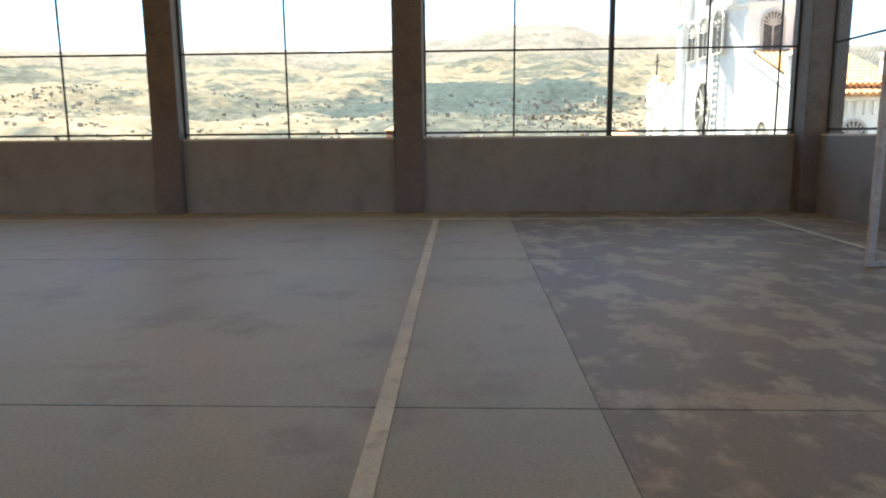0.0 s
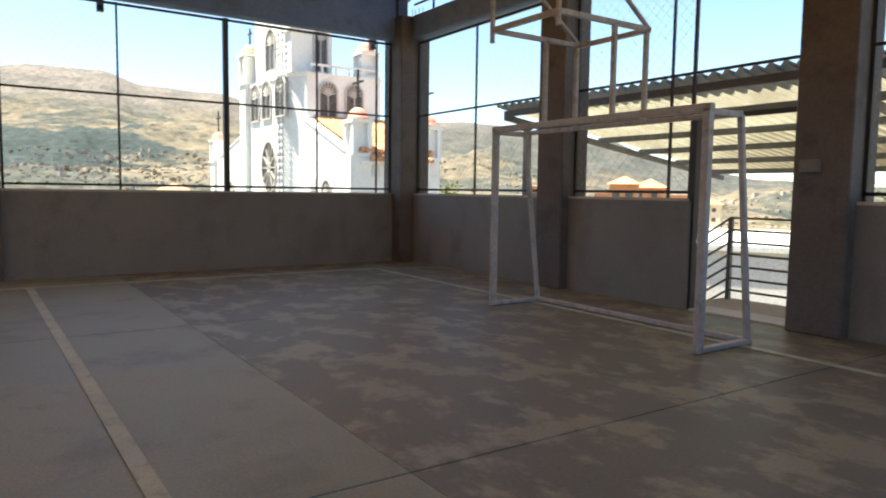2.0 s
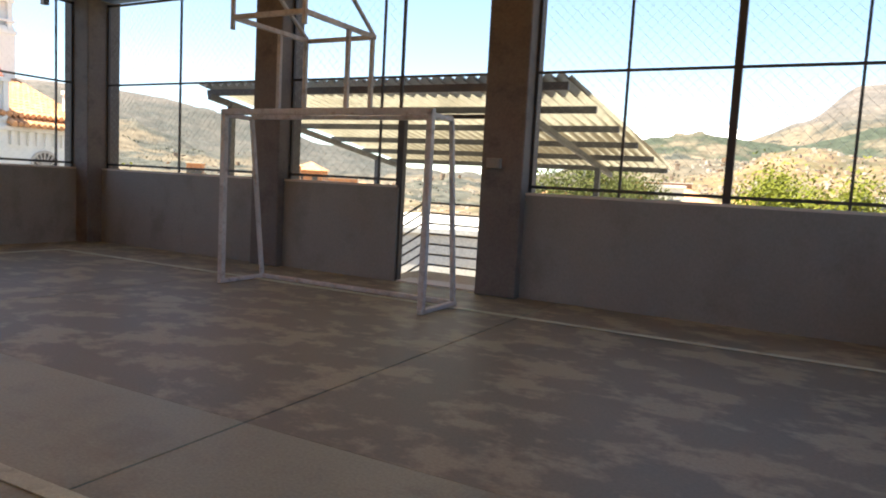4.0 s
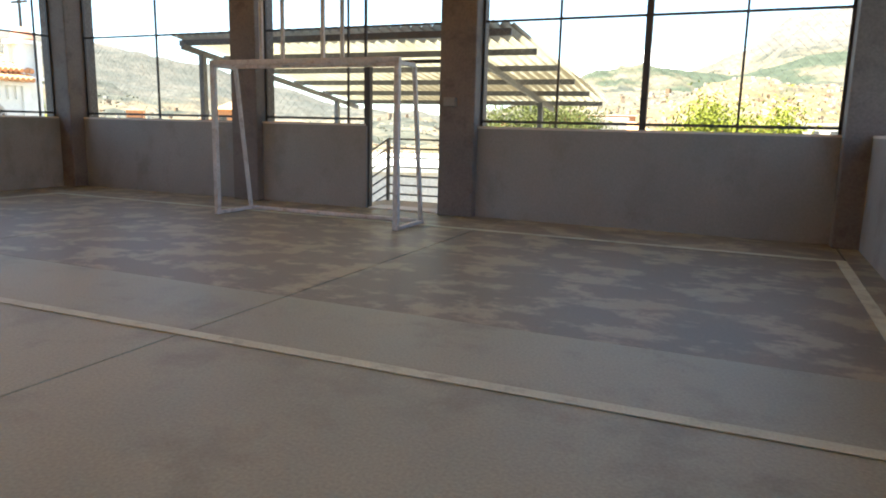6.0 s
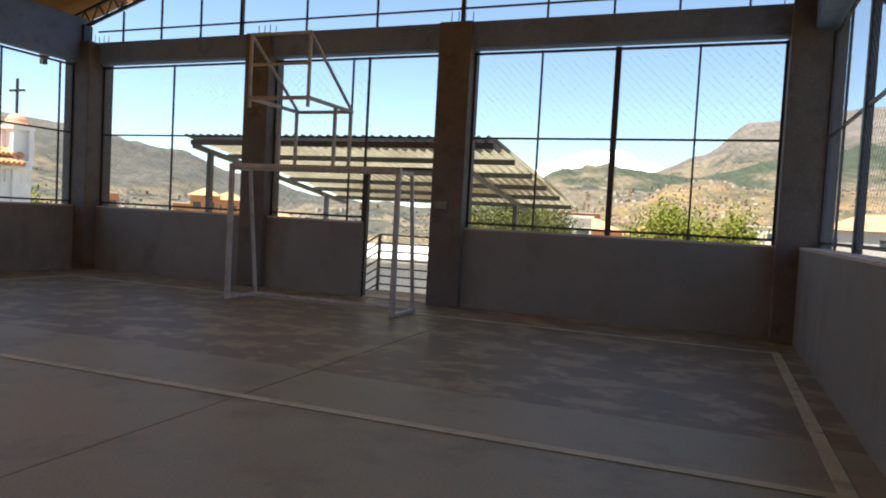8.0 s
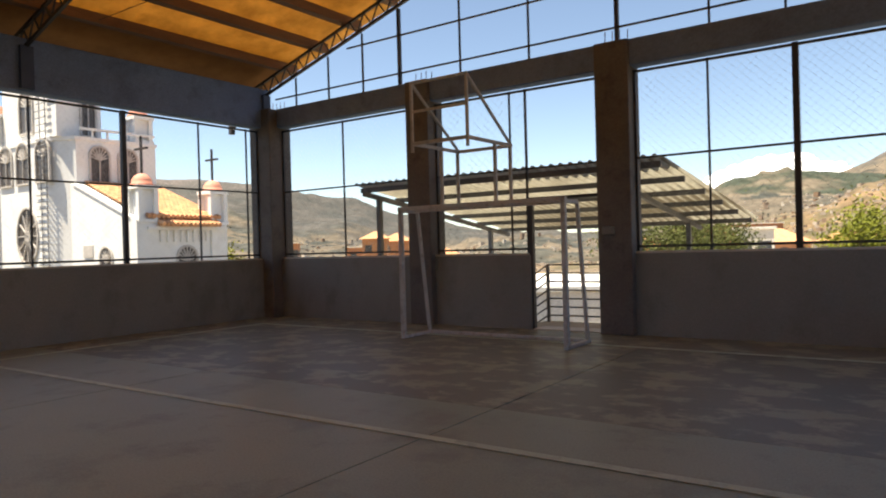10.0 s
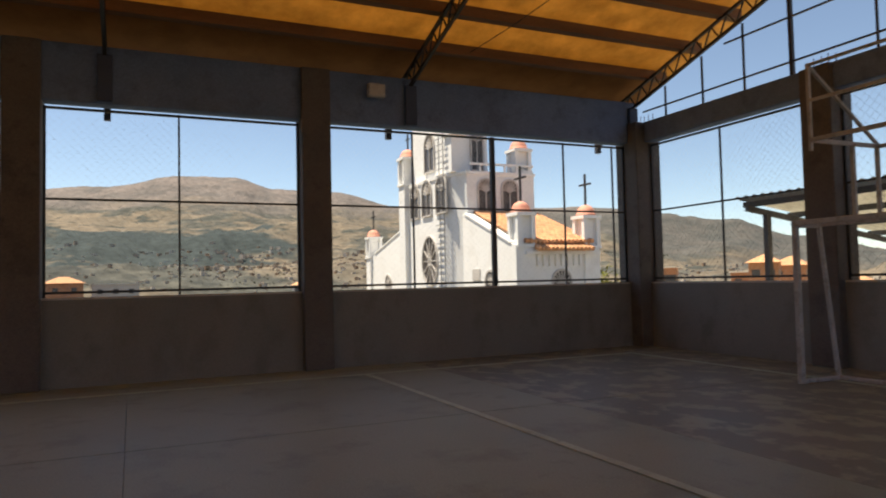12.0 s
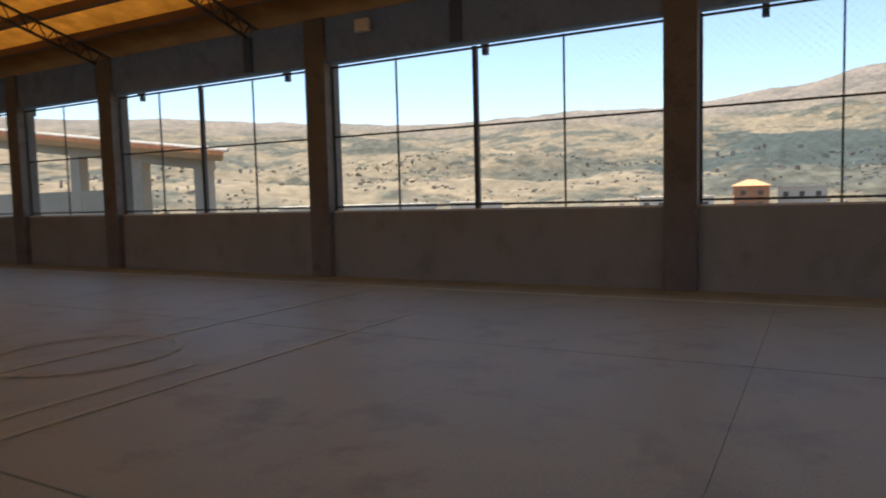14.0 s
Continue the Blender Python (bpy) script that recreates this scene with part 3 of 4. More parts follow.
for x in (4.6, 3.2):
    part("post", bar(B(), (x, 1.22, -0.02 + (x - 6.0) * .64 - .2), (x, 1.22, 1.02 + (x - 6.0) * .64), 0.05), M_GREYSTEEL, rl)
for k in range(7):
    z = 0.10 + 0.153 * k
    part("rail", bar(B(), (3.2, 1.22, z - 2.8 * .64), (6.0, 1.22, z), 0.03, n=8), M_GREYSTEEL, rl)
    part("rail", bar(B(), (6.0, 1.22, z), (8.8, 1.22, z), 0.03, n=8), M_GREYSTEEL, rl)

# ---------- canopy beyond the end wall ----------
can = thing("canopy", (4.9, 3.7, -4.9), "sloping steel canopy with cream corrugated sheets", "canopy")
CZ = lambda y: 2.63 - (y - 0.85) * 0.1435
for k in range(6):
    y = 0.85 + 1.15 * k
    part("purlin", bar(B(), (1.86, y, CZ(y)), (8.23 + 0.04 * (y - 0.85), y, CZ(y)), 0.06, 0.10), M_GREYSTEEL, can)
for x in (2.05, 7.28):
    part("rafter", bar(B(), (x, 0.7, CZ(0.7) - 0.10), (x, 6.8, CZ(6.8) - 0.10), 0.07, 0.10), M_GREYSTEEL, can)
    for y in (1.2, 5.8):
        part("post", bar(B(), (x, y, -4.9), (x, y, CZ(y) - 0.1), 0.10), M_GREYSTEEL, can)
bm = B()
n = 36 * 6
lines = []
for i in range(n + 1):
    x = 1.68 + 6.62 * i / n + 0.10 * (1 - i / n)
    o = 0.045 * math.sin(i / 6 * 2 * math.pi)
    lines.append([bm.verts.new((x + 0.04 * (y - 0.72) * i / n, y, CZ(y) + 0.098 + o)) for y in (0.72, 6.85)])
for a, b in zip(lines, lines[1:]):
    bm.faces.new((a[0], b[0], b[1], a[1]))
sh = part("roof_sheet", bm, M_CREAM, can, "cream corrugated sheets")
md = sh.modifiers.new("thickness", "SOLIDIFY")
md.thickness = 0.006


# ---------- church ----------
def arch_window(parent, axis, at, u, z0, w, h, round_all=False, spokes=9):
    """A round-headed (or round) window let into a wall plane axis=at, facing +x (0) or -y (1)."""
    sgn = 1 if axis == 0 else -1
    def P(uu, z, d):
        return (at + sgn * d, uu, z) if axis == 0 else (uu, at + sgn * d, z)
    r = w / 2
    zc = z0 + h - r
    if round_all:
        pts = [(u + r * math.cos(a), z0 + h / 2 + h / 2 * math.sin(a)) for a in [2 * math.pi * i / 24 for i in range(24)]]
        zc = z0 + h / 2
    else:
        pts = [(u - r, z0), (u + r, z0)] + [(u + r * math.cos(a), zc + r * math.sin(a)) for a in [math.pi * i / 12 for i in range(13)]]
    bm = B()
    f0 = [bm.verts.new(P(a, b, 0.004)) for a, b in pts]
    bm.faces.new(f0)
    g = part("window", bm, M_DARKGLASS, parent, "dark arched window with pale spokes")
    tr = B()
    n = len(pts)
    for i in range(n):
        bar(tr, P(*pts[i], 0.04), P(*pts[(i + 1) % n], 0.04), 0.10)
    for i in range(spokes if not round_all else 12):
        a = math.pi * i / (spokes - 1) if not round_all else 2 * math.pi * i / 12
        rr = r if not round_all else None
        e = (u + r * math.cos(a), zc + (rr or h / 2) * math.sin(a))
        bar(tr, P(u, zc - (0 if round_all else 0.2), 0.03), P(*e, 0.03), 0.055)
    if not round_all:
        bar(tr, P(u, z0, 0.03), P(u, zc, 0.03), 0.06)
    lathe_r = w * 0.12
    for i in range(8):
        a, b = 2 * math.pi * i / 8, 2 * math.pi * (i + 1) / 8
        bar(tr, P(u + lathe_r * math.cos(a), zc + lathe_r * math.sin(a), 0.04), P(u + lathe_r * math.cos(b), zc + lathe_r * math.sin(b), 0.04), 0.06)
    part("tracery", tr, M_TRACERY, g)


def pinnacle(parent, x, y, z, w=1.1, h=1.7, cross=0.0):
    """A square belfry on a shaft, with a domed cap; z is the dome's top."""
    p = part("pinnacle", box(B(), x - w / 2, y - w / 2, -5, x + w / 2, y + w / 2, z - h - 0.55), M_CHURCH, parent)
    part("plinth", box(B(), x - w * .58, y - w * .58, z - h - 0.55, x + w * .58, y + w * .58, z - h - 0.40), M_CHURCH, p)
    for sx in (-1, 1):
        for sy in (-1, 1):
            part("colonnette", box(B(), x + sx * w * .43 - .11, y + sy * w * .43 - .11, z - h - 0.40, x + sx * w * .43 + .11, y + sy * w * .43 + .11, z - 0.75), M_CHURCH, p)
    part("core", box(B(), x - w * .36, y - w * .36, z - h - .40, x + w * .36, y + w * .36, z - .75), M_CHURCH, p)
    part("cap", box(B(), x - w * .60, y - w * .60, z - 0.75, x + w * .60, y + w * .60, z - 0.58), M_CHURCH, p)
    r = w * 0.52
    part("dome", lathe(B(), x, y, [(r * 1.1, z - 0.58), (r * 1.1, z - 0.5), (r, z - 0.48)] + [(r * math.cos(a), z - 0.48 + 0.48 * math.sin(a)) for a in (0.3, 0.6, 0.9, 1.2, 1.45)], 16), M_DOME, p, "salmon painted dome", smooth=True)
    if cross:
        bm = B()
        bar(bm, (x, y, z - .05), (x, y, z + cross), 0.09)
        bar(bm, (x - cross * .30, y, z + cross * .66), (x + cross * .30, y, z + cross * .66), 0.09)
        part("cross", bm, M_BLACKIRON, p, "black iron cross")


def church():
    F = 7.6                                   # plane of the front, which faces -y
    xl, xr = -40.1, -17.9                     # ends of the front
    tx0, tx1, ty0, ty1 = -31.6, -23.4, 7.0, 12.15
    c = thing("church", ((xl + xr) / 2, F + 3, -5), "white stucco church with bell tower and tiled roof", "church")
    part("front_wall", prism(B(), [(xl, -5), (xl, 3.1), (xl + .9, 3.45), (tx0, 5.25), (tx1, 5.0), (xr - .5, 3.1), (xr, 3.0), (xr, -5)], F, F + 0.5, 1), M_CHURCH, c)
    part("nave_wall", box(B(), xl, F + .5, -5, xr - .1, 12.5, 2.9), M_CHURCH, c)
    part("coping", bar(B(), (tx1, F + .2, 5.02), (xr - .5, F + .2, 3.14), .5, .1), M_CHURCH, c)
    part("coping", bar(B(), (tx0, F + .2, 5.27), (xl + .9, F + .2, 3.48), .5, .1), M_CHURCH, c)
    # barrel-tile roof slope facing the hall, and a short lower eave
    for nm, xa, za, xb, zb, y0, y1 in (("roof", xr + .1, 3.12, tx1 + .1, 5.1, F + .5, 12.4), ("lower_eave", xr + .45, 2.72, xr - .2, 3.02, F + 1.0, 12.0)):
        r = part(nm, bar(B(), ((xa + xb) / 2 - .01, y0, (za + zb) / 2 - .06), ((xa + xb) / 2 - .01, y1, (za + zb) / 2 - .06), 0.1, 0.05), M_TILE, c, "orange terracotta barrel tile roof")
        n = int((y1 - y0) / .24)
        courses = max(2, int(math.hypot(xb - xa, zb - za) / .42))
        for i in range(n):
            y = y0 + .24 * (i + .5)
            for k in range(courses):
                p = Vector((xa, y, za)).lerp(Vector((xb, y, zb)), k / courses)
                q = Vector((xa, y, za)).lerp(Vector((xb, y, zb)), (k + 1.15) / courses)
                part("tile", bar(B(), p + Vector((0, 0, .05)), q + Vector((0, 0, .02)), 0.225 + .02 * random.random(), n=6), M_TILE, r)
    for i in range(11):
        y = F + 1.2 + .36 * i
        part("corbel", box(B(), xr - .1, y, 1.95, xr + .02, y + .15, 2.5), M_CHURCH, c)
    part("cornice", box(B(), xr - .1, F + .5, 2.52, xr + .15, 12.5, 2.68), M_CHURCH, c)
    bm = B()
    plan = [(tx0, ty0), (tx1 - 1.7, ty0), (tx1, ty0 + .75), (tx1, ty1), (tx0, ty1)]
    lo, hi = [[bm.verts.new((px, py, pz)) for px, py in plan] for pz in (-5, 7.3)]
    bm.faces.new(hi)
    for i in range(5):
        bm.faces.new((lo[i], lo[(i + 1) % 5], hi[(i + 1) % 5], hi[i]))
    tw = part("tower", bm, M_CHURCH, c)
    bm = B()
    lo, hi = [[bm.verts.new((px + (.06 if px > -28 else -.06), py + (.06 if py > 9 else -.06), pz)) for px, py in plan] for pz in (7.3, 7.48)]
    bm.faces.new(hi)
    bm.faces.new(lo[::-1])
    for i in range(5):
        bm.faces.new((lo[i], lo[(i + 1) % 5], hi[(i + 1) % 5], hi[i]))
    part("cornice", bm, M_CHURCH, tw)
    part("belfry", box(B(), -30.3, ty0 + .3, 7.48, -24.5, 9.7, 13.5), M_CHURCH, tw)
    part("corner_pier", box(B(), -24.9, ty0 + .12, 7.48, -24.0, ty0 + 1.0, 9.6), M_CHURCH, tw)
    part("pier_cap", box(B(), -25.05, ty0 - .02, 9.6, -23.85, ty0 + 1.15, 9.78), M_CHURCH, tw)
    part("parapet_rail", box(B(), tx1 - .12, ty0 + 1.0, 7.85, tx1, ty1, 7.97), M_CHURCH, tw)
    for k in range(5):
        part("baluster", box(B(), tx1 - .1, ty0 + 1.6 + .8 * k, 7.48, tx1 - .02, ty0 + 1.7 + .8 * k, 7.85), M_CHURCH, tw)
    pinnacle(c, -30.9, ty0 + .2, 10.0, 1.0, 1.9, 1.0)
    pinnacle(c, tx1 - .63, ty1 - .6, 9.55, 1.0, 1.5, 0.0)
    for u in (-29.3, -27.35, -25.2):
        arch_window(tw, 1, ty0, u, 5.25, 1.45, 2.2)
    for u in (8.95, 10.5):
        arch_window(tw, 0, tx1, u, 4.95, 1.05, 2.1)
    arch_window(tw, 1, ty0 + .3, -27.5, 8.0, 1.5, 2.35)
    arch_window(tw, 0, -24.5, 9.0, 7.7, 0.8, 2.3)
    arch_window(tw, 1, ty0, -27.05, 1.0, 2.3, 3.0, True)
    for u in (-36.2, -20.5):
        arch_window(c, 1, F, u, .85, 1.1, .95, spokes=7)
    arch_window(c, 0, xr - .1, 10.25, .80, 1.1, .95, spokes=9)
    ladder = part("ladder", bar(B(), (-25.35, ty0 - .07, 0), (-25.35, ty0 - .07, 9.9), 0.04), M_GREYSTEEL, tw, "thin steel ladder up the tower")
    part("ladder_rail", bar(B(), (-24.75, ty0 - .07, 0), (-24.75, ty0 - .07, 9.9), 0.04), M_GREYSTEEL, ladder)
    for i in range(26):
        reach = .14 * (i % 3)
        part("rung", bar(B(), (-25.65 - reach, ty0 - .07, 0.6 + .36 * i), (-24.6, ty0 - .07, 0.6 + .36 * i), 0.035), M_GREYSTEEL, ladder)
    part("plaque", box(B(), -22.6, F - .04, 1.3, -21.7, F, 1.9), M_TRACERY, c)
    pinnacle(c, xl - .2, F + .3, 5.4, 0.95, 1.7, 1.5)
    pinnacle(c, xr - .45, F + .6, 5.19, 0.92, 1.75, 1.75)
    pinnacle(c, xr - .45, 12.1, 5.1, 0.92, 1.75, 1.6)


church()


# ---------- wing beyond the long wall ----------
def wing():
    X = -8.0
    w = thing("wing_building", (X - 4, -34, -5), "low tan building with timber fascia and pillared porch", "building")
    part("porch_floor", box(B(), X - 2.6, -46, -5, X + .1, -29.2, 0.2), M_TAN, w)
    under = lambda y: 2.98 + (-28.0 - y) * .1167
    part("parapet", box(B(), X - .12, -46, 0.2, X + .1, -34.6, 2.15), M_TAN, w)
    for y in (-29.6, -33.2, -37.2, -41.5):
        part("pillar", box(B(), X - .3, y - .32, 0.2, X + .12, y + .32, under(y) - .3), M_TAN, w)
    part("lintel", prism(B(), [(-29.2, under(-29.2) - .4), (-29.2, under(-29.2) + .1), (-46, under(-46) + .1), (-46, under(-46) - .4)], X - .3, X + .1, 0), M_TAN, w)
    bm = B()
    lo, hi = [[bm.verts.new((px, py, 3.15 + (-28.0 - py) * .121 + o)) for px, py in ((X + .5, -28.0), (X + .5, -46), (X - 4, -46), (X - 4, -32.6))] for o in (0, .18)]
    bm.faces.new(lo)
    bm.faces.new(hi)
    for i in range(4):
        bm.faces.new((lo[i], lo[(i + 1) % 4], hi[(i + 1) % 4], hi[i]))
    part("roof", bm, M_TILE, w)
    part("fascia", prism(B(), [(-28.0, 2.98), (-46, 5.08), (-46, 5.34), (-27.9, 3.2)], X + .5, X + .58, 0), M_OCHRE, w, "orange-brown timber fascia board")
    # edge tiles in a pale colour that stands for sunlight on them
    for i in range(60):
        y = -27.85 - .3 * i
        z = 3.33 + (-27.8 - y) * .121
        part("ridge_tile", bar(B(), (X + .35, y, z + .04), (X + .35, y - .27, z + .07), 0.16, n=6), M_PAVE, w)


wing()


# ---------- houses of the town ----------
def house(x, y, w, d, z0, z1, material, label, roofmat=None, turn=0.0, rows=2):
    h = thing("house", (0, 0, 0), label, "house", "town houses")
    part("wall", box(B(), -w / 2, -d / 2, z0, w / 2, d / 2, z1), material, h)
    if roofmat:
        bm = B()
        e = [bm.verts.new((sx * (w / 2 + .5), sy * (d / 2 + .5), z1)) for sx, sy in ((-1, -1), (1, -1), (1, 1), (-1, 1))]
        r0, r1 = [bm.verts.new((s * max(.2, w / 2 - d / 2), 0, z1 + d * .26)) for s in (-1, 1)]
        for f in ((e[0], e[1], r1, r0), (e[1], e[2], r1), (e[2], e[3], r0, r1), (e[3], e[0], r0), (e[3], e[2], e[1], e[0])):
            bm.faces.new(f)
        part("roof", bm, roofmat, h)
    else:
        part("roof", box(B(), -w / 2 - .2, -d / 2 - .2, z1, w / 2 + .2, d / 2 + .2, z1 + .25), M_PAVE if rows == 0 else M_PAINTWALL, h)
    n = max(2, int(w / 3))
    for r in range(rows):
        zz = z1 - 2.3 - 2.9 * r
        for i in range(n):
            u = -w / 2 + w * (i + .5) / n
            part("window", box(B(), u - .6, -d / 2 - .03, zz, u + .6, -d / 2 + .1, zz + 1.2), M_HOUSEWIN, h)
            part("window", box(B(), w / 2 - .1, -d / 2 + d * (i + .5) / n - .5, zz, w / 2 + .03, -d / 2 + d * (i + .5) / n + .5, zz + 1.2), M_HOUSEWIN, h)
    h.matrix_basis = pose(x, y, 0, 0, 0, turn)
    return h


def polar(az, r):
    """A place r metres off, az degrees to the left of the hall's length."""
    return 11 - r * math.sin(radians(az)), -9 + r * math.cos(radians(az))


GROUND = -5.0
for az, r, w, d, z1, m, lab, rm in (
        (40.7, 120, 4.2, 5, 2.9, M_BRICK, "small orange brick house with a tiled roof", M_TILE),
        (41.8, 135, 5, 6, 1.4, M_BRICK, "bare orange brick town house, unplastered", None),
        (47.6, 120, 2.4, 3, 2.4, M_BRICK, "narrow brick stair tower of a town house", None),
        (10.3, 72, 3.4, 4, 2.1, M_PAINTWALL, "small pale house with a flat roof slab", None),
        (38.9, 150, 6, 7, 2.6, M_BRICK, "low brick house with a tiled roof", M_TILE),
        (36.6, 260, 12, 10, 1.2, M_BRICK, "orange brick block with many windows", None),
        (34.8, 230, 8, 8, -1.5, M_PAINTWALL, "pale plastered house with a tiled roof", M_TILE),
        (18.8, 210, 10, 9, -0.2, M_BRICK, "brick house with a tiled roof", M_TILE),
        (17.5, 160, 10, 9, 1.2, M_BRICK, "orange brick town house with a flat roof", None),
        (12.5, 170, 22, 10, 4.2, M_BRICK, "long orange brick town house of two storeys", None),
        (9, 150, 12, 10, 0.3, M_BRICK, "brick house with a tiled roof", M_TILE),
        (4, 190, 16, 10, -0.4, M_PAINTWALL, "pale plastered house with a tiled roof", M_TILE),
        (0, 170, 14, 10, 2.4, M_BRICK, "orange brick town house with a flat roof", None),
        (-5, 150, 18, 9, 2.8, M_PAINTWALL, "long pale house with a white roof", None),
        (-11, 110, 12, 9, 2.6, M_PAINTWALL, "pale plastered house with a tiled roof", M_TILE),
        (94.7, 190, 8, 6, 2.5, M_BRICK, "brick house with an orange tiled roof", M_TILE),
        (91.2, 200, 11, 9, 1.9, M_PAINTWALL, "long pale shed with a white roof", None),
        (77, 240, 9, 8, 0.6, M_PAINTWALL, "pale plastered house with a tiled roof", M_TILE),
        (24, 43, 26, 16, -1.15, M_PAINTWALL, "low building with a sunlit white flat roof", None),
        (128, 90, 12, 8, 0.6, M_PAINTWALL, "pale house with a low white roof", None),
        (123, 120, 14, 8, 0.4, M_PAINTWALL, "pale plastered house with a flat roof", None),
        (116, 140, 10, 8, 0.3, M_PAINTWALL, "small pale house with a white roof", None),
        (100, 170, 16, 8, 0.2, M_PAINTWALL, "pale house with a low white roof", None)):
    x, y = polar(az, r)
    house(x, y, w, d, GROUND - 14, z1, m, lab, rm, turn=az + random.uniform(-12, 12), rows=0 if r < 60 else 2)


# ---------- trees ----------
def tree(x, y, z0, z1, spread, leaf, label, seed, clumps=9000):
    rnd = random.Random(seed)
    t = thing("tree", (x, y, z0), label, "tree", "trees")
    h = z1 - z0
    tr = B()
    bar(tr, (x, y, z0), (x + .1, y, z0 + h * .5), 0.45, n=8)
    tips = []
    for i in range(11):
        a, q = rnd.uniform(0, 6.28), rnd.uniform(.35, 1)
        tip = Vector((x + spread * q * math.cos(a), y + spread * q * math.sin(a), z0 + h * rnd.uniform(.55, .95)))
        bar(tr, (x + .1, y, z0 + h * rnd.uniform(.3, .5)), tip, 0.13, n=6)
        tips.append(tip)
    part("trunk", tr, M_BARK, t)
    verts, faces = [], []
    for i in range(clumps):
        c = rnd.choice(tips)
        g = [rnd.gauss(0, 1) for _ in range(3)]
        p = c + Vector((g[0] * spread * .26, g[1] * spread * .26, g[2] * h * .10))
        u = Vector([rnd.uniform(-1, 1) for _ in range(3)]).normalized()
        v = u.orthogonal().normalized()
        s = rnd.uniform(.06, .14)
        k = len(verts)
        verts += [p - u * s, p + v * s * .5, p + u * s, p - v * s * .5]
        faces.append((k, k + 1, k + 2, k + 3))
    me = bpy.data.meshes.new("crown")
    me.from_pydata(verts, [], faces)
    me.materials.append(leaf)
    part("crown", me, leaf, t)


tx, ty = polar(2.2, 40)
tree(tx, ty, GROUND, 2.2, 2.2, M_LEAF, "bright yellow-green leafy tree beyond the end wall", 3)
tx, ty = polar(-1.2, 39)
tree(tx, ty, GROUND, 1.9, 2.0, M_LEAF, "bright yellow-green leafy tree of lower growth", 4, 6500)
tx, ty = polar(17, 44)
tree(tx, ty, GROUND, 2.5, 3.2, M_LEAFDARK, "dull green leafy tree behind the canopy", 5)
tx, ty = polar(13.5, 48)
tree(tx, ty, GROUND, 2.2, 2.4, M_LEAFDARK, "dull green leafy tree behind the canopy", 6, 7500)
tx, ty = polar(53.5, 48)
tree(tx, ty, GROUND, 1.3, 1.6, M_LEAF, "low yellow-green bush beside the church", 7, 4000)

# ---------- ground, hills ----------
# heights of the ridges in degrees over the hall, by azimuth (degrees to the left of the hall's length)
FAR = ((-180, 7.0), (-50, 8.5), (-13, 9.6), (-2.4, 8.6), (1.4, 6.0), (5, 4.6), (14, 2.8), (22, 0.6), (30, 0.9), (38, 2.4), (43, 4.0), (52, 5.6), (69.5, 6.2), (74.5, 7.4),
       (79.3, 7.7), (82.6, 8.6), (86.3, 8.5), (92.5, 7.5), (100, 6.6), (108.3, 6.7), (120.5, 6.1), (127.5, 6.5), (143, 6.6), (180, 7.0))
GREEN = ((-180, 4.5), (-10, 6.7), (-4.5, 6.0), (1.4, 4.6), (8, 4.8), (11.7, 4.5), (15, 3.0), (20, 0.2), (34, 0.2), (45, 2.4), (60, 3.6), (80, 4.4), (100, 4.2), (130, 4.4), (180, 4.5))
BROWN = ((-180, 3.0), (-20, 3.8), (-2.5, 3.7), (0.7, 4.2), (3, 3.6), (6.5, 1.8), (11, 1.1), (17, -0.4), (22, -1.2), (32, -1.0), (45, 0.4), (70, 1.6), (95, 1.3), (125, 1.8), (180, 3.0))


def along(knots, az):
    for (a, p), (b, q) in zip(knots, knots[1:]):
        if a <= az <= b:
            f = (az - a) / (b - a)
            return p + (q - p) * f * f * (3 - 2 * f)
    return knots[-1][1]


LAYERS = ((FAR, 2600, 1500, 30, .0022), (GREEN, 1500, 750, 38, .0032), (BROWN, 760, 420, 15, .0060))


def relief(x, y):
    dx, dy = x - 11, y + 9
    r = math.hypot(dx, dy)
    if r < 70:
        return GROUND
    az = math.degrees(math.atan2(-dx, dy))
    f = min(1, (r - 70) / 420)
    base = GROUND - 12 * f * f * (3 - 2 * f)
    z = base
    for knots, far_r, width, rough, fine in LAYERS:
        q = 1 - abs(r - far_r) / width
        if q <= 0:
            continue
        top = far_r * math.tan(radians(along(knots, az)))
        rise = q ** 1.1 if r < far_r else q
        nz = noise.fractal(Vector((x * fine, y * fine, 3.3 + far_r)), 0.75, 2.1, 7)
        z = max(z, base + (top - base) * rise + nz * rough * min(1, 3 * q) * (0.45 if q > .9 else 1))
    return z


AZ = [-18 + .27 * i for i in range(600)]
AZ += [AZ[-1] + 3.05 * i for i in range(1, 65)]
radii = [0, 30, 70] + [70 * (2750 / 70) ** (i / 105) for i in range(1, 106)] + [3000, 3400]
verts, faces = [(11, -9, GROUND)], []
NA = len(AZ)
for r in radii[1:]:
    for a in AZ:
        x, y = 11 - r * math.sin(radians(a)), -9 + r * math.cos(radians(a))
        verts.append((x, y, relief(x, y)))
for i in range(NA):
    j = (i + 1) % NA
    faces.append((0, 1 + i, 1 + j))
    for k in range(len(radii) - 2):
        a, b = 1 + k * NA, 1 + (k + 1) * NA
        faces.append((a + i, b + i, b + j, a + j))
me = bpy.data.meshes.new("ground")
me.from_pydata(verts, [], faces)
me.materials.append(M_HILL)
for p in me.polygons:
    p.use_smooth = True
tagged(new("ground", me), "dry tan hillsides with dark scrub round a valley town", "ground", kind="structure")
solid("pavement", box(B(), -8, 22, GROUND + .02, 18, 60, GROUND + .25), M_TAN, "tan sunlit concrete yard below the hall", "pavement")

rnd = random.Random(11)
verts, faces = [], []
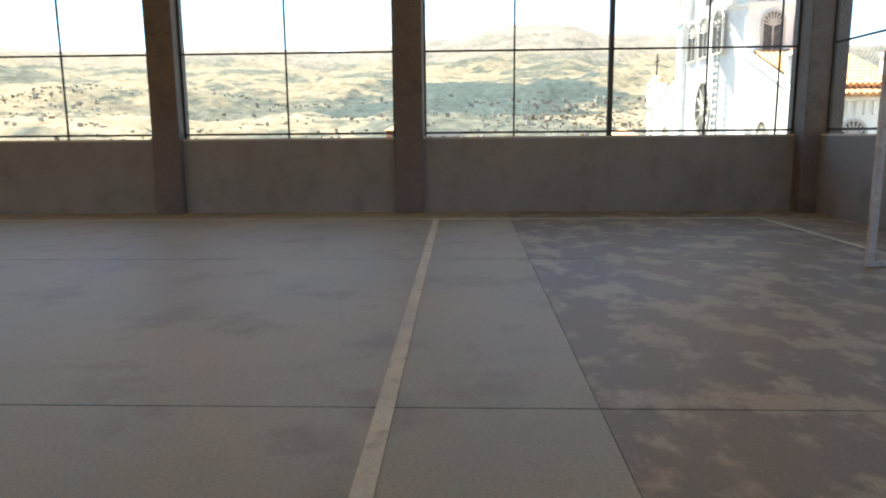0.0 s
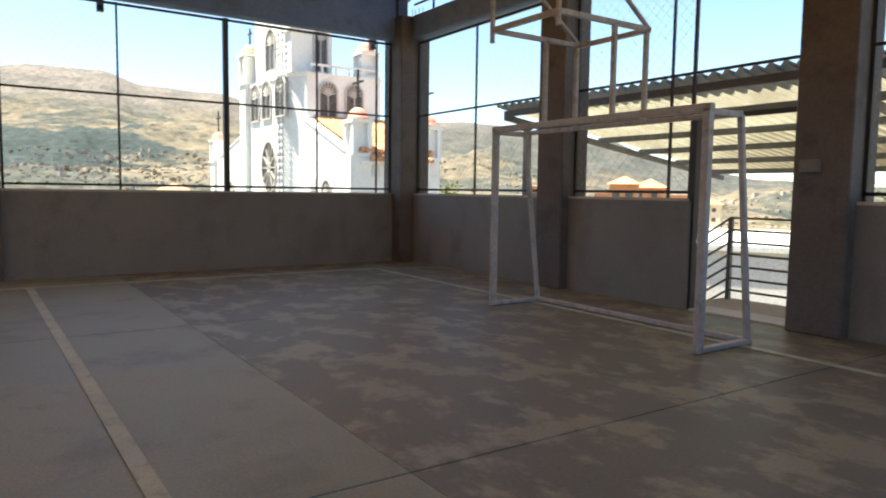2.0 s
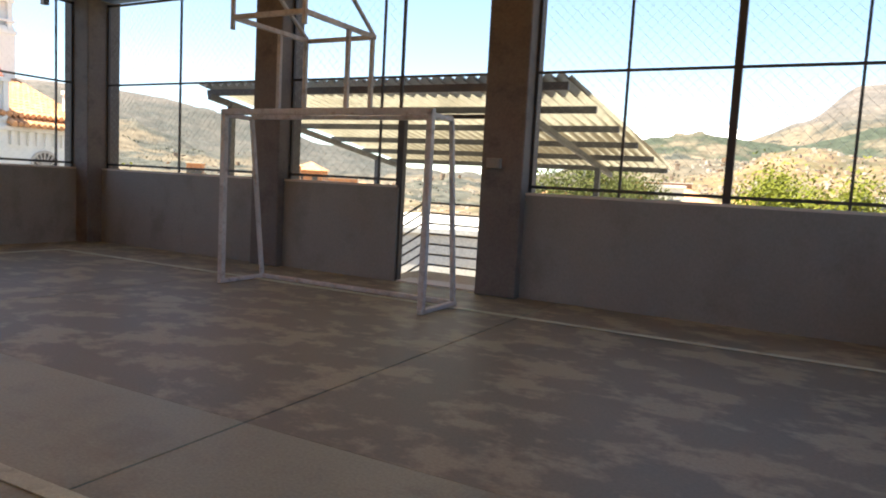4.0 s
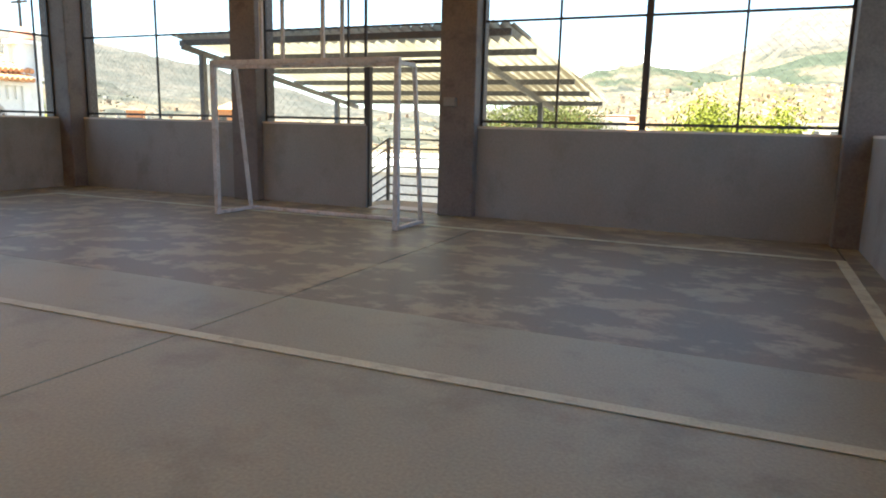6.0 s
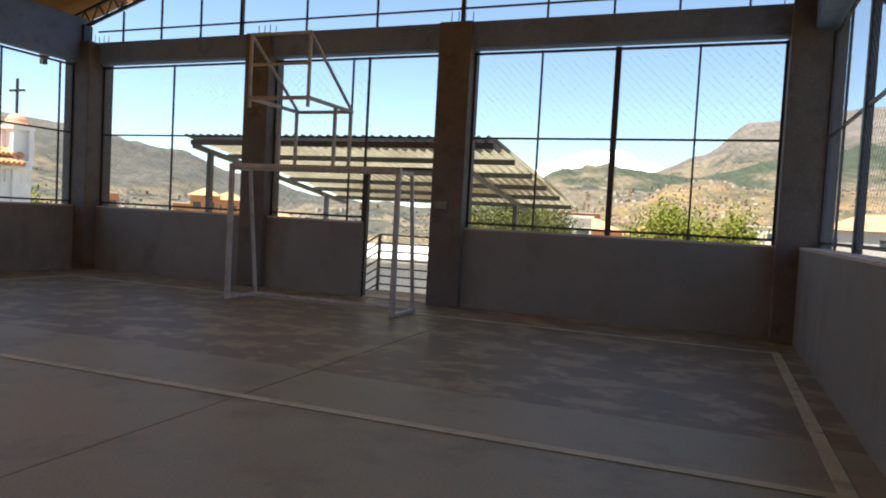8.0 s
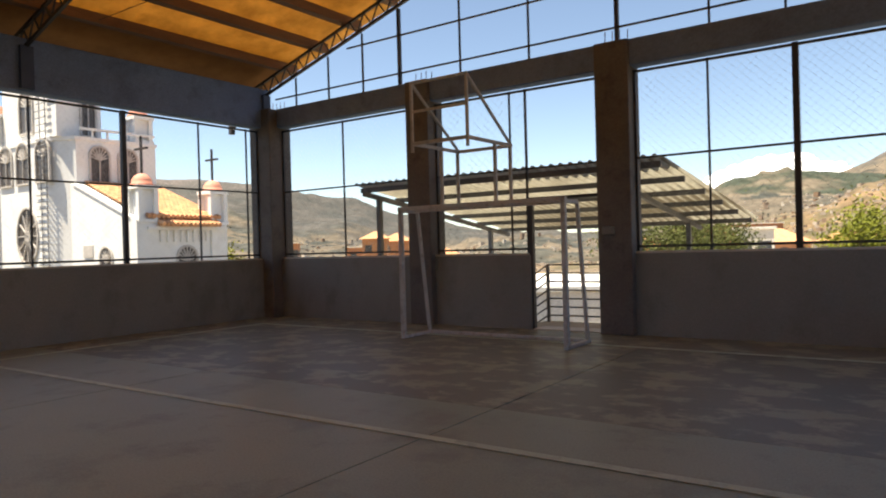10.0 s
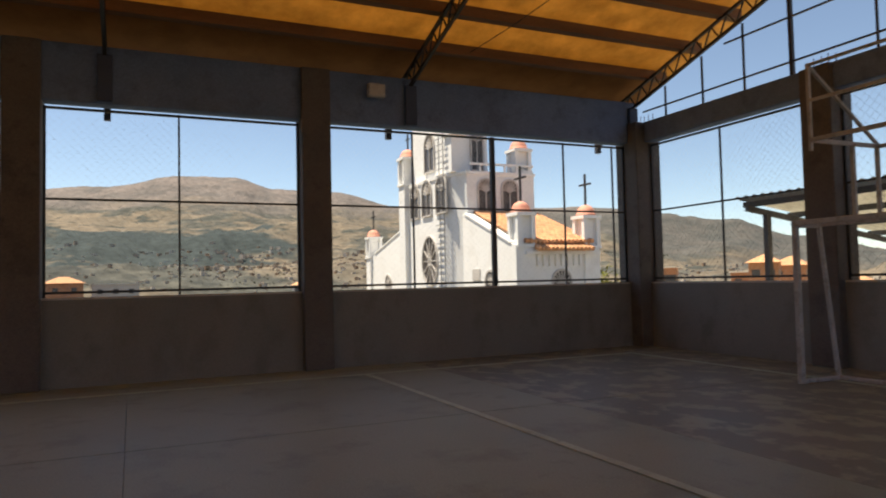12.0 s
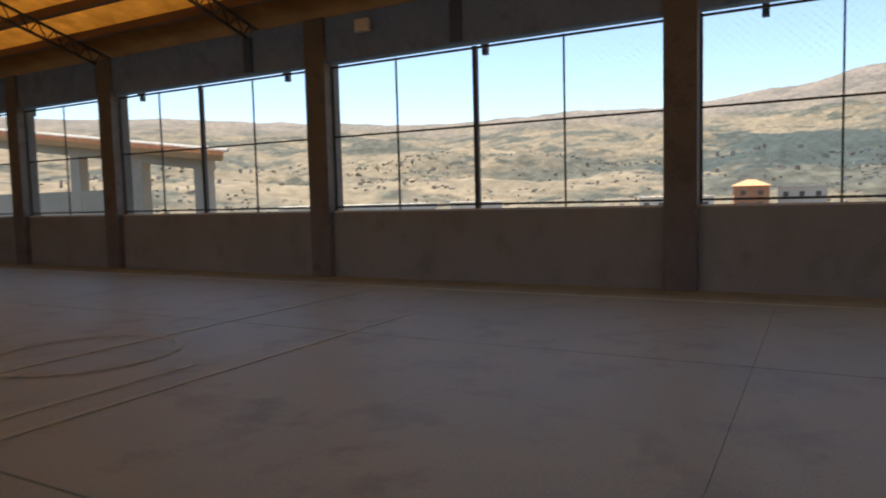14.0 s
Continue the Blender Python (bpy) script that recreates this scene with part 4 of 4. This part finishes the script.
tv, tf = [], []


def add_box(v, f, x, y, z, w, d, h, turn):
    k = len(v)
    c, s = math.cos(turn), math.sin(turn)
    for zz in (z - 4, z + h):
        for sx, sy in ((-1, -1), (1, -1), (1, 1), (-1, 1)):
            v.append((x + c * sx * w - s * sy * d, y + s * sx * w + c * sy * d, zz))
    f += [(k, k + 1, k + 5, k + 4), (k + 1, k + 2, k + 6, k + 5), (k + 2, k + 3, k + 7, k + 6), (k + 3, k, k + 4, k + 7), (k + 4, k + 5, k + 6, k + 7)]


for i in range(9500):
    az = rnd.choice((rnd.uniform(-16, 50), rnd.uniform(55, 150), rnd.uniform(70, 90), rnd.uniform(-14, 8)))
    r = 420 + 800 * rnd.random() ** 1.4
    x, y = polar(az, r)
    if noise.noise(Vector((x * .006, y * .006, 4))) < rnd.uniform(-.5, .35):
        continue
    z = relief(x, y)
    w = rnd.uniform(1.0, 2.6) * r / 900
    add_box(verts, faces, x, y, z, w, w * rnd.uniform(.6, 1.2), w * rnd.uniform(0.5, 1.0), rnd.uniform(0, 3))
me = bpy.data.meshes.new("far_houses")
me.from_pydata(verts, [], faces)
me.materials.append(M_FARHOUSE)
tagged(new("far_houses", me), "scattered brick and plaster houses on the far slopes", "houses", kind="stuff")
for i in range(34000):
    az = rnd.uniform(-18, 150)
    r = 110 + 1050 * rnd.random()
    x, y = polar(az, r)
    if noise.noise(Vector((x * .005, y * .005, 9))) < rnd.uniform(0.05, .45) or (r < 300 and az > 34):
        continue
    z = relief(x, y)
    s = rnd.uniform(0.5, 1.25) * max(.45, min(1.5, r / 700))
    k = len(tv)
    m = 7
    for ring_z, ring_r in ((0, .7), (.5, 1.0), (1.0, .55)):
        for j in range(m):
            a = 6.283 * j / m
            q = ring_r * s * rnd.uniform(.75, 1.2)
            tv.append((x + q * math.cos(a), y + q * math.sin(a), z - 1 + ring_z * s * rnd.uniform(1.1, 1.6)))
    for b in (0, m):
        for j in range(m):
            tf.append((k + b + j, k + b + (j + 1) % m, k + b + m + (j + 1) % m, k + b + m + j))
    tf.append(tuple(k + 2 * m + j for j in range(m)))
me = bpy.data.meshes.new("far_trees")
me.from_pydata(tv, [], tf)
me.materials.append(M_FARTREE)
tagged(new("far_trees", me), "dark green trees scattered over the far slopes", "trees", kind="stuff")

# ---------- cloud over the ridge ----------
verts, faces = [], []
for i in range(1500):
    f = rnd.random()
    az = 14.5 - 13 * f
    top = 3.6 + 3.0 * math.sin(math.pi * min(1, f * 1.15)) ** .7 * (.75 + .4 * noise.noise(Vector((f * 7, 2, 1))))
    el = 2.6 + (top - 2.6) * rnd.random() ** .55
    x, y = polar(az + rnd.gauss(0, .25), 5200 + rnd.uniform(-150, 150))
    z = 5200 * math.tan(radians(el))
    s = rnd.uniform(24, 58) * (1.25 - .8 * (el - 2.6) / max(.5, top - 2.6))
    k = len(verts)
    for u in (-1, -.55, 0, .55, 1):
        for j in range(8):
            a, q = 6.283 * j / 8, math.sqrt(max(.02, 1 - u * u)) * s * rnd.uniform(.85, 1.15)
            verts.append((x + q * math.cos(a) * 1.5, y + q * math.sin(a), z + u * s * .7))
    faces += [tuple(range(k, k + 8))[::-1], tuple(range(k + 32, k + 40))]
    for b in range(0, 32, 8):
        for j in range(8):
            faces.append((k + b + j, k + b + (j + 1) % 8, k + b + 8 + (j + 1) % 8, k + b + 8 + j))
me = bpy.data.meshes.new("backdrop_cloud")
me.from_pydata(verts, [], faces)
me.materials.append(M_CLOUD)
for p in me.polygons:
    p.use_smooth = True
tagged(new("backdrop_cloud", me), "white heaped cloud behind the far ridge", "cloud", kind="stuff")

# ---------- court lines ----------
def court_line(x0, y0, x1, y1, paint=M_LINE):
    solid("court_line", box(B(), x0, y0, 0.004, x1, y1, 0.007), paint, "worn white painted court line", "court line", group="court lines")


bm = B()
bar(bm, (1.15, -6.20, 0.0055), (12.47, -6.02, 0.0055), 0.09, 0.003)
solid("court_line", bm, M_LINE, "worn white painted court line", "court line", group="court lines")
court_line(1.15, -1.29, 12.57, -1.20)
court_line(12.47, -29.5, 12.57, -1.29)
court_line(1.05, -29.5, 1.15, -1.20)
court_line(1.15, -15.42, 12.47, -15.34, M_LINEWORN)
court_line(3.2, -13.56, 8.4, -13.49, M_LINEWORN)
court_line(6.35, -13.99, 8.4, -13.92, M_LINEWORN)
bm = B()
for i in range(64):
    a, b = [2 * math.pi * (i + k) / 64 for k in (0, 1)]
    q = []
    for ang, r in ((a, 0.85), (b, 0.85), (b, 0.92), (a, 0.92)):
        q.append(bm.verts.new((6.45 + r * math.cos(ang), -15.38 + r * math.sin(ang), 0.009)))
    bm.faces.new(q)
solid("court_circle", bm, M_LINEWORN, "worn white painted centre circle", "court line", group="court lines")

# ---------- floor slabs ----------
for i in range(len(XS) - 1):
    for j in range(len(YS) - 1):
        g = 0.007
        bm = box(B(), XS[i] + g, YS[j + 1] + 0.0015, -0.12, XS[i + 1] - g, YS[j] - 0.0015, 0.0)
        part("slab", bm, M_WORN if j <= 1 else M_SLAB, floor, bevel=0.0014)
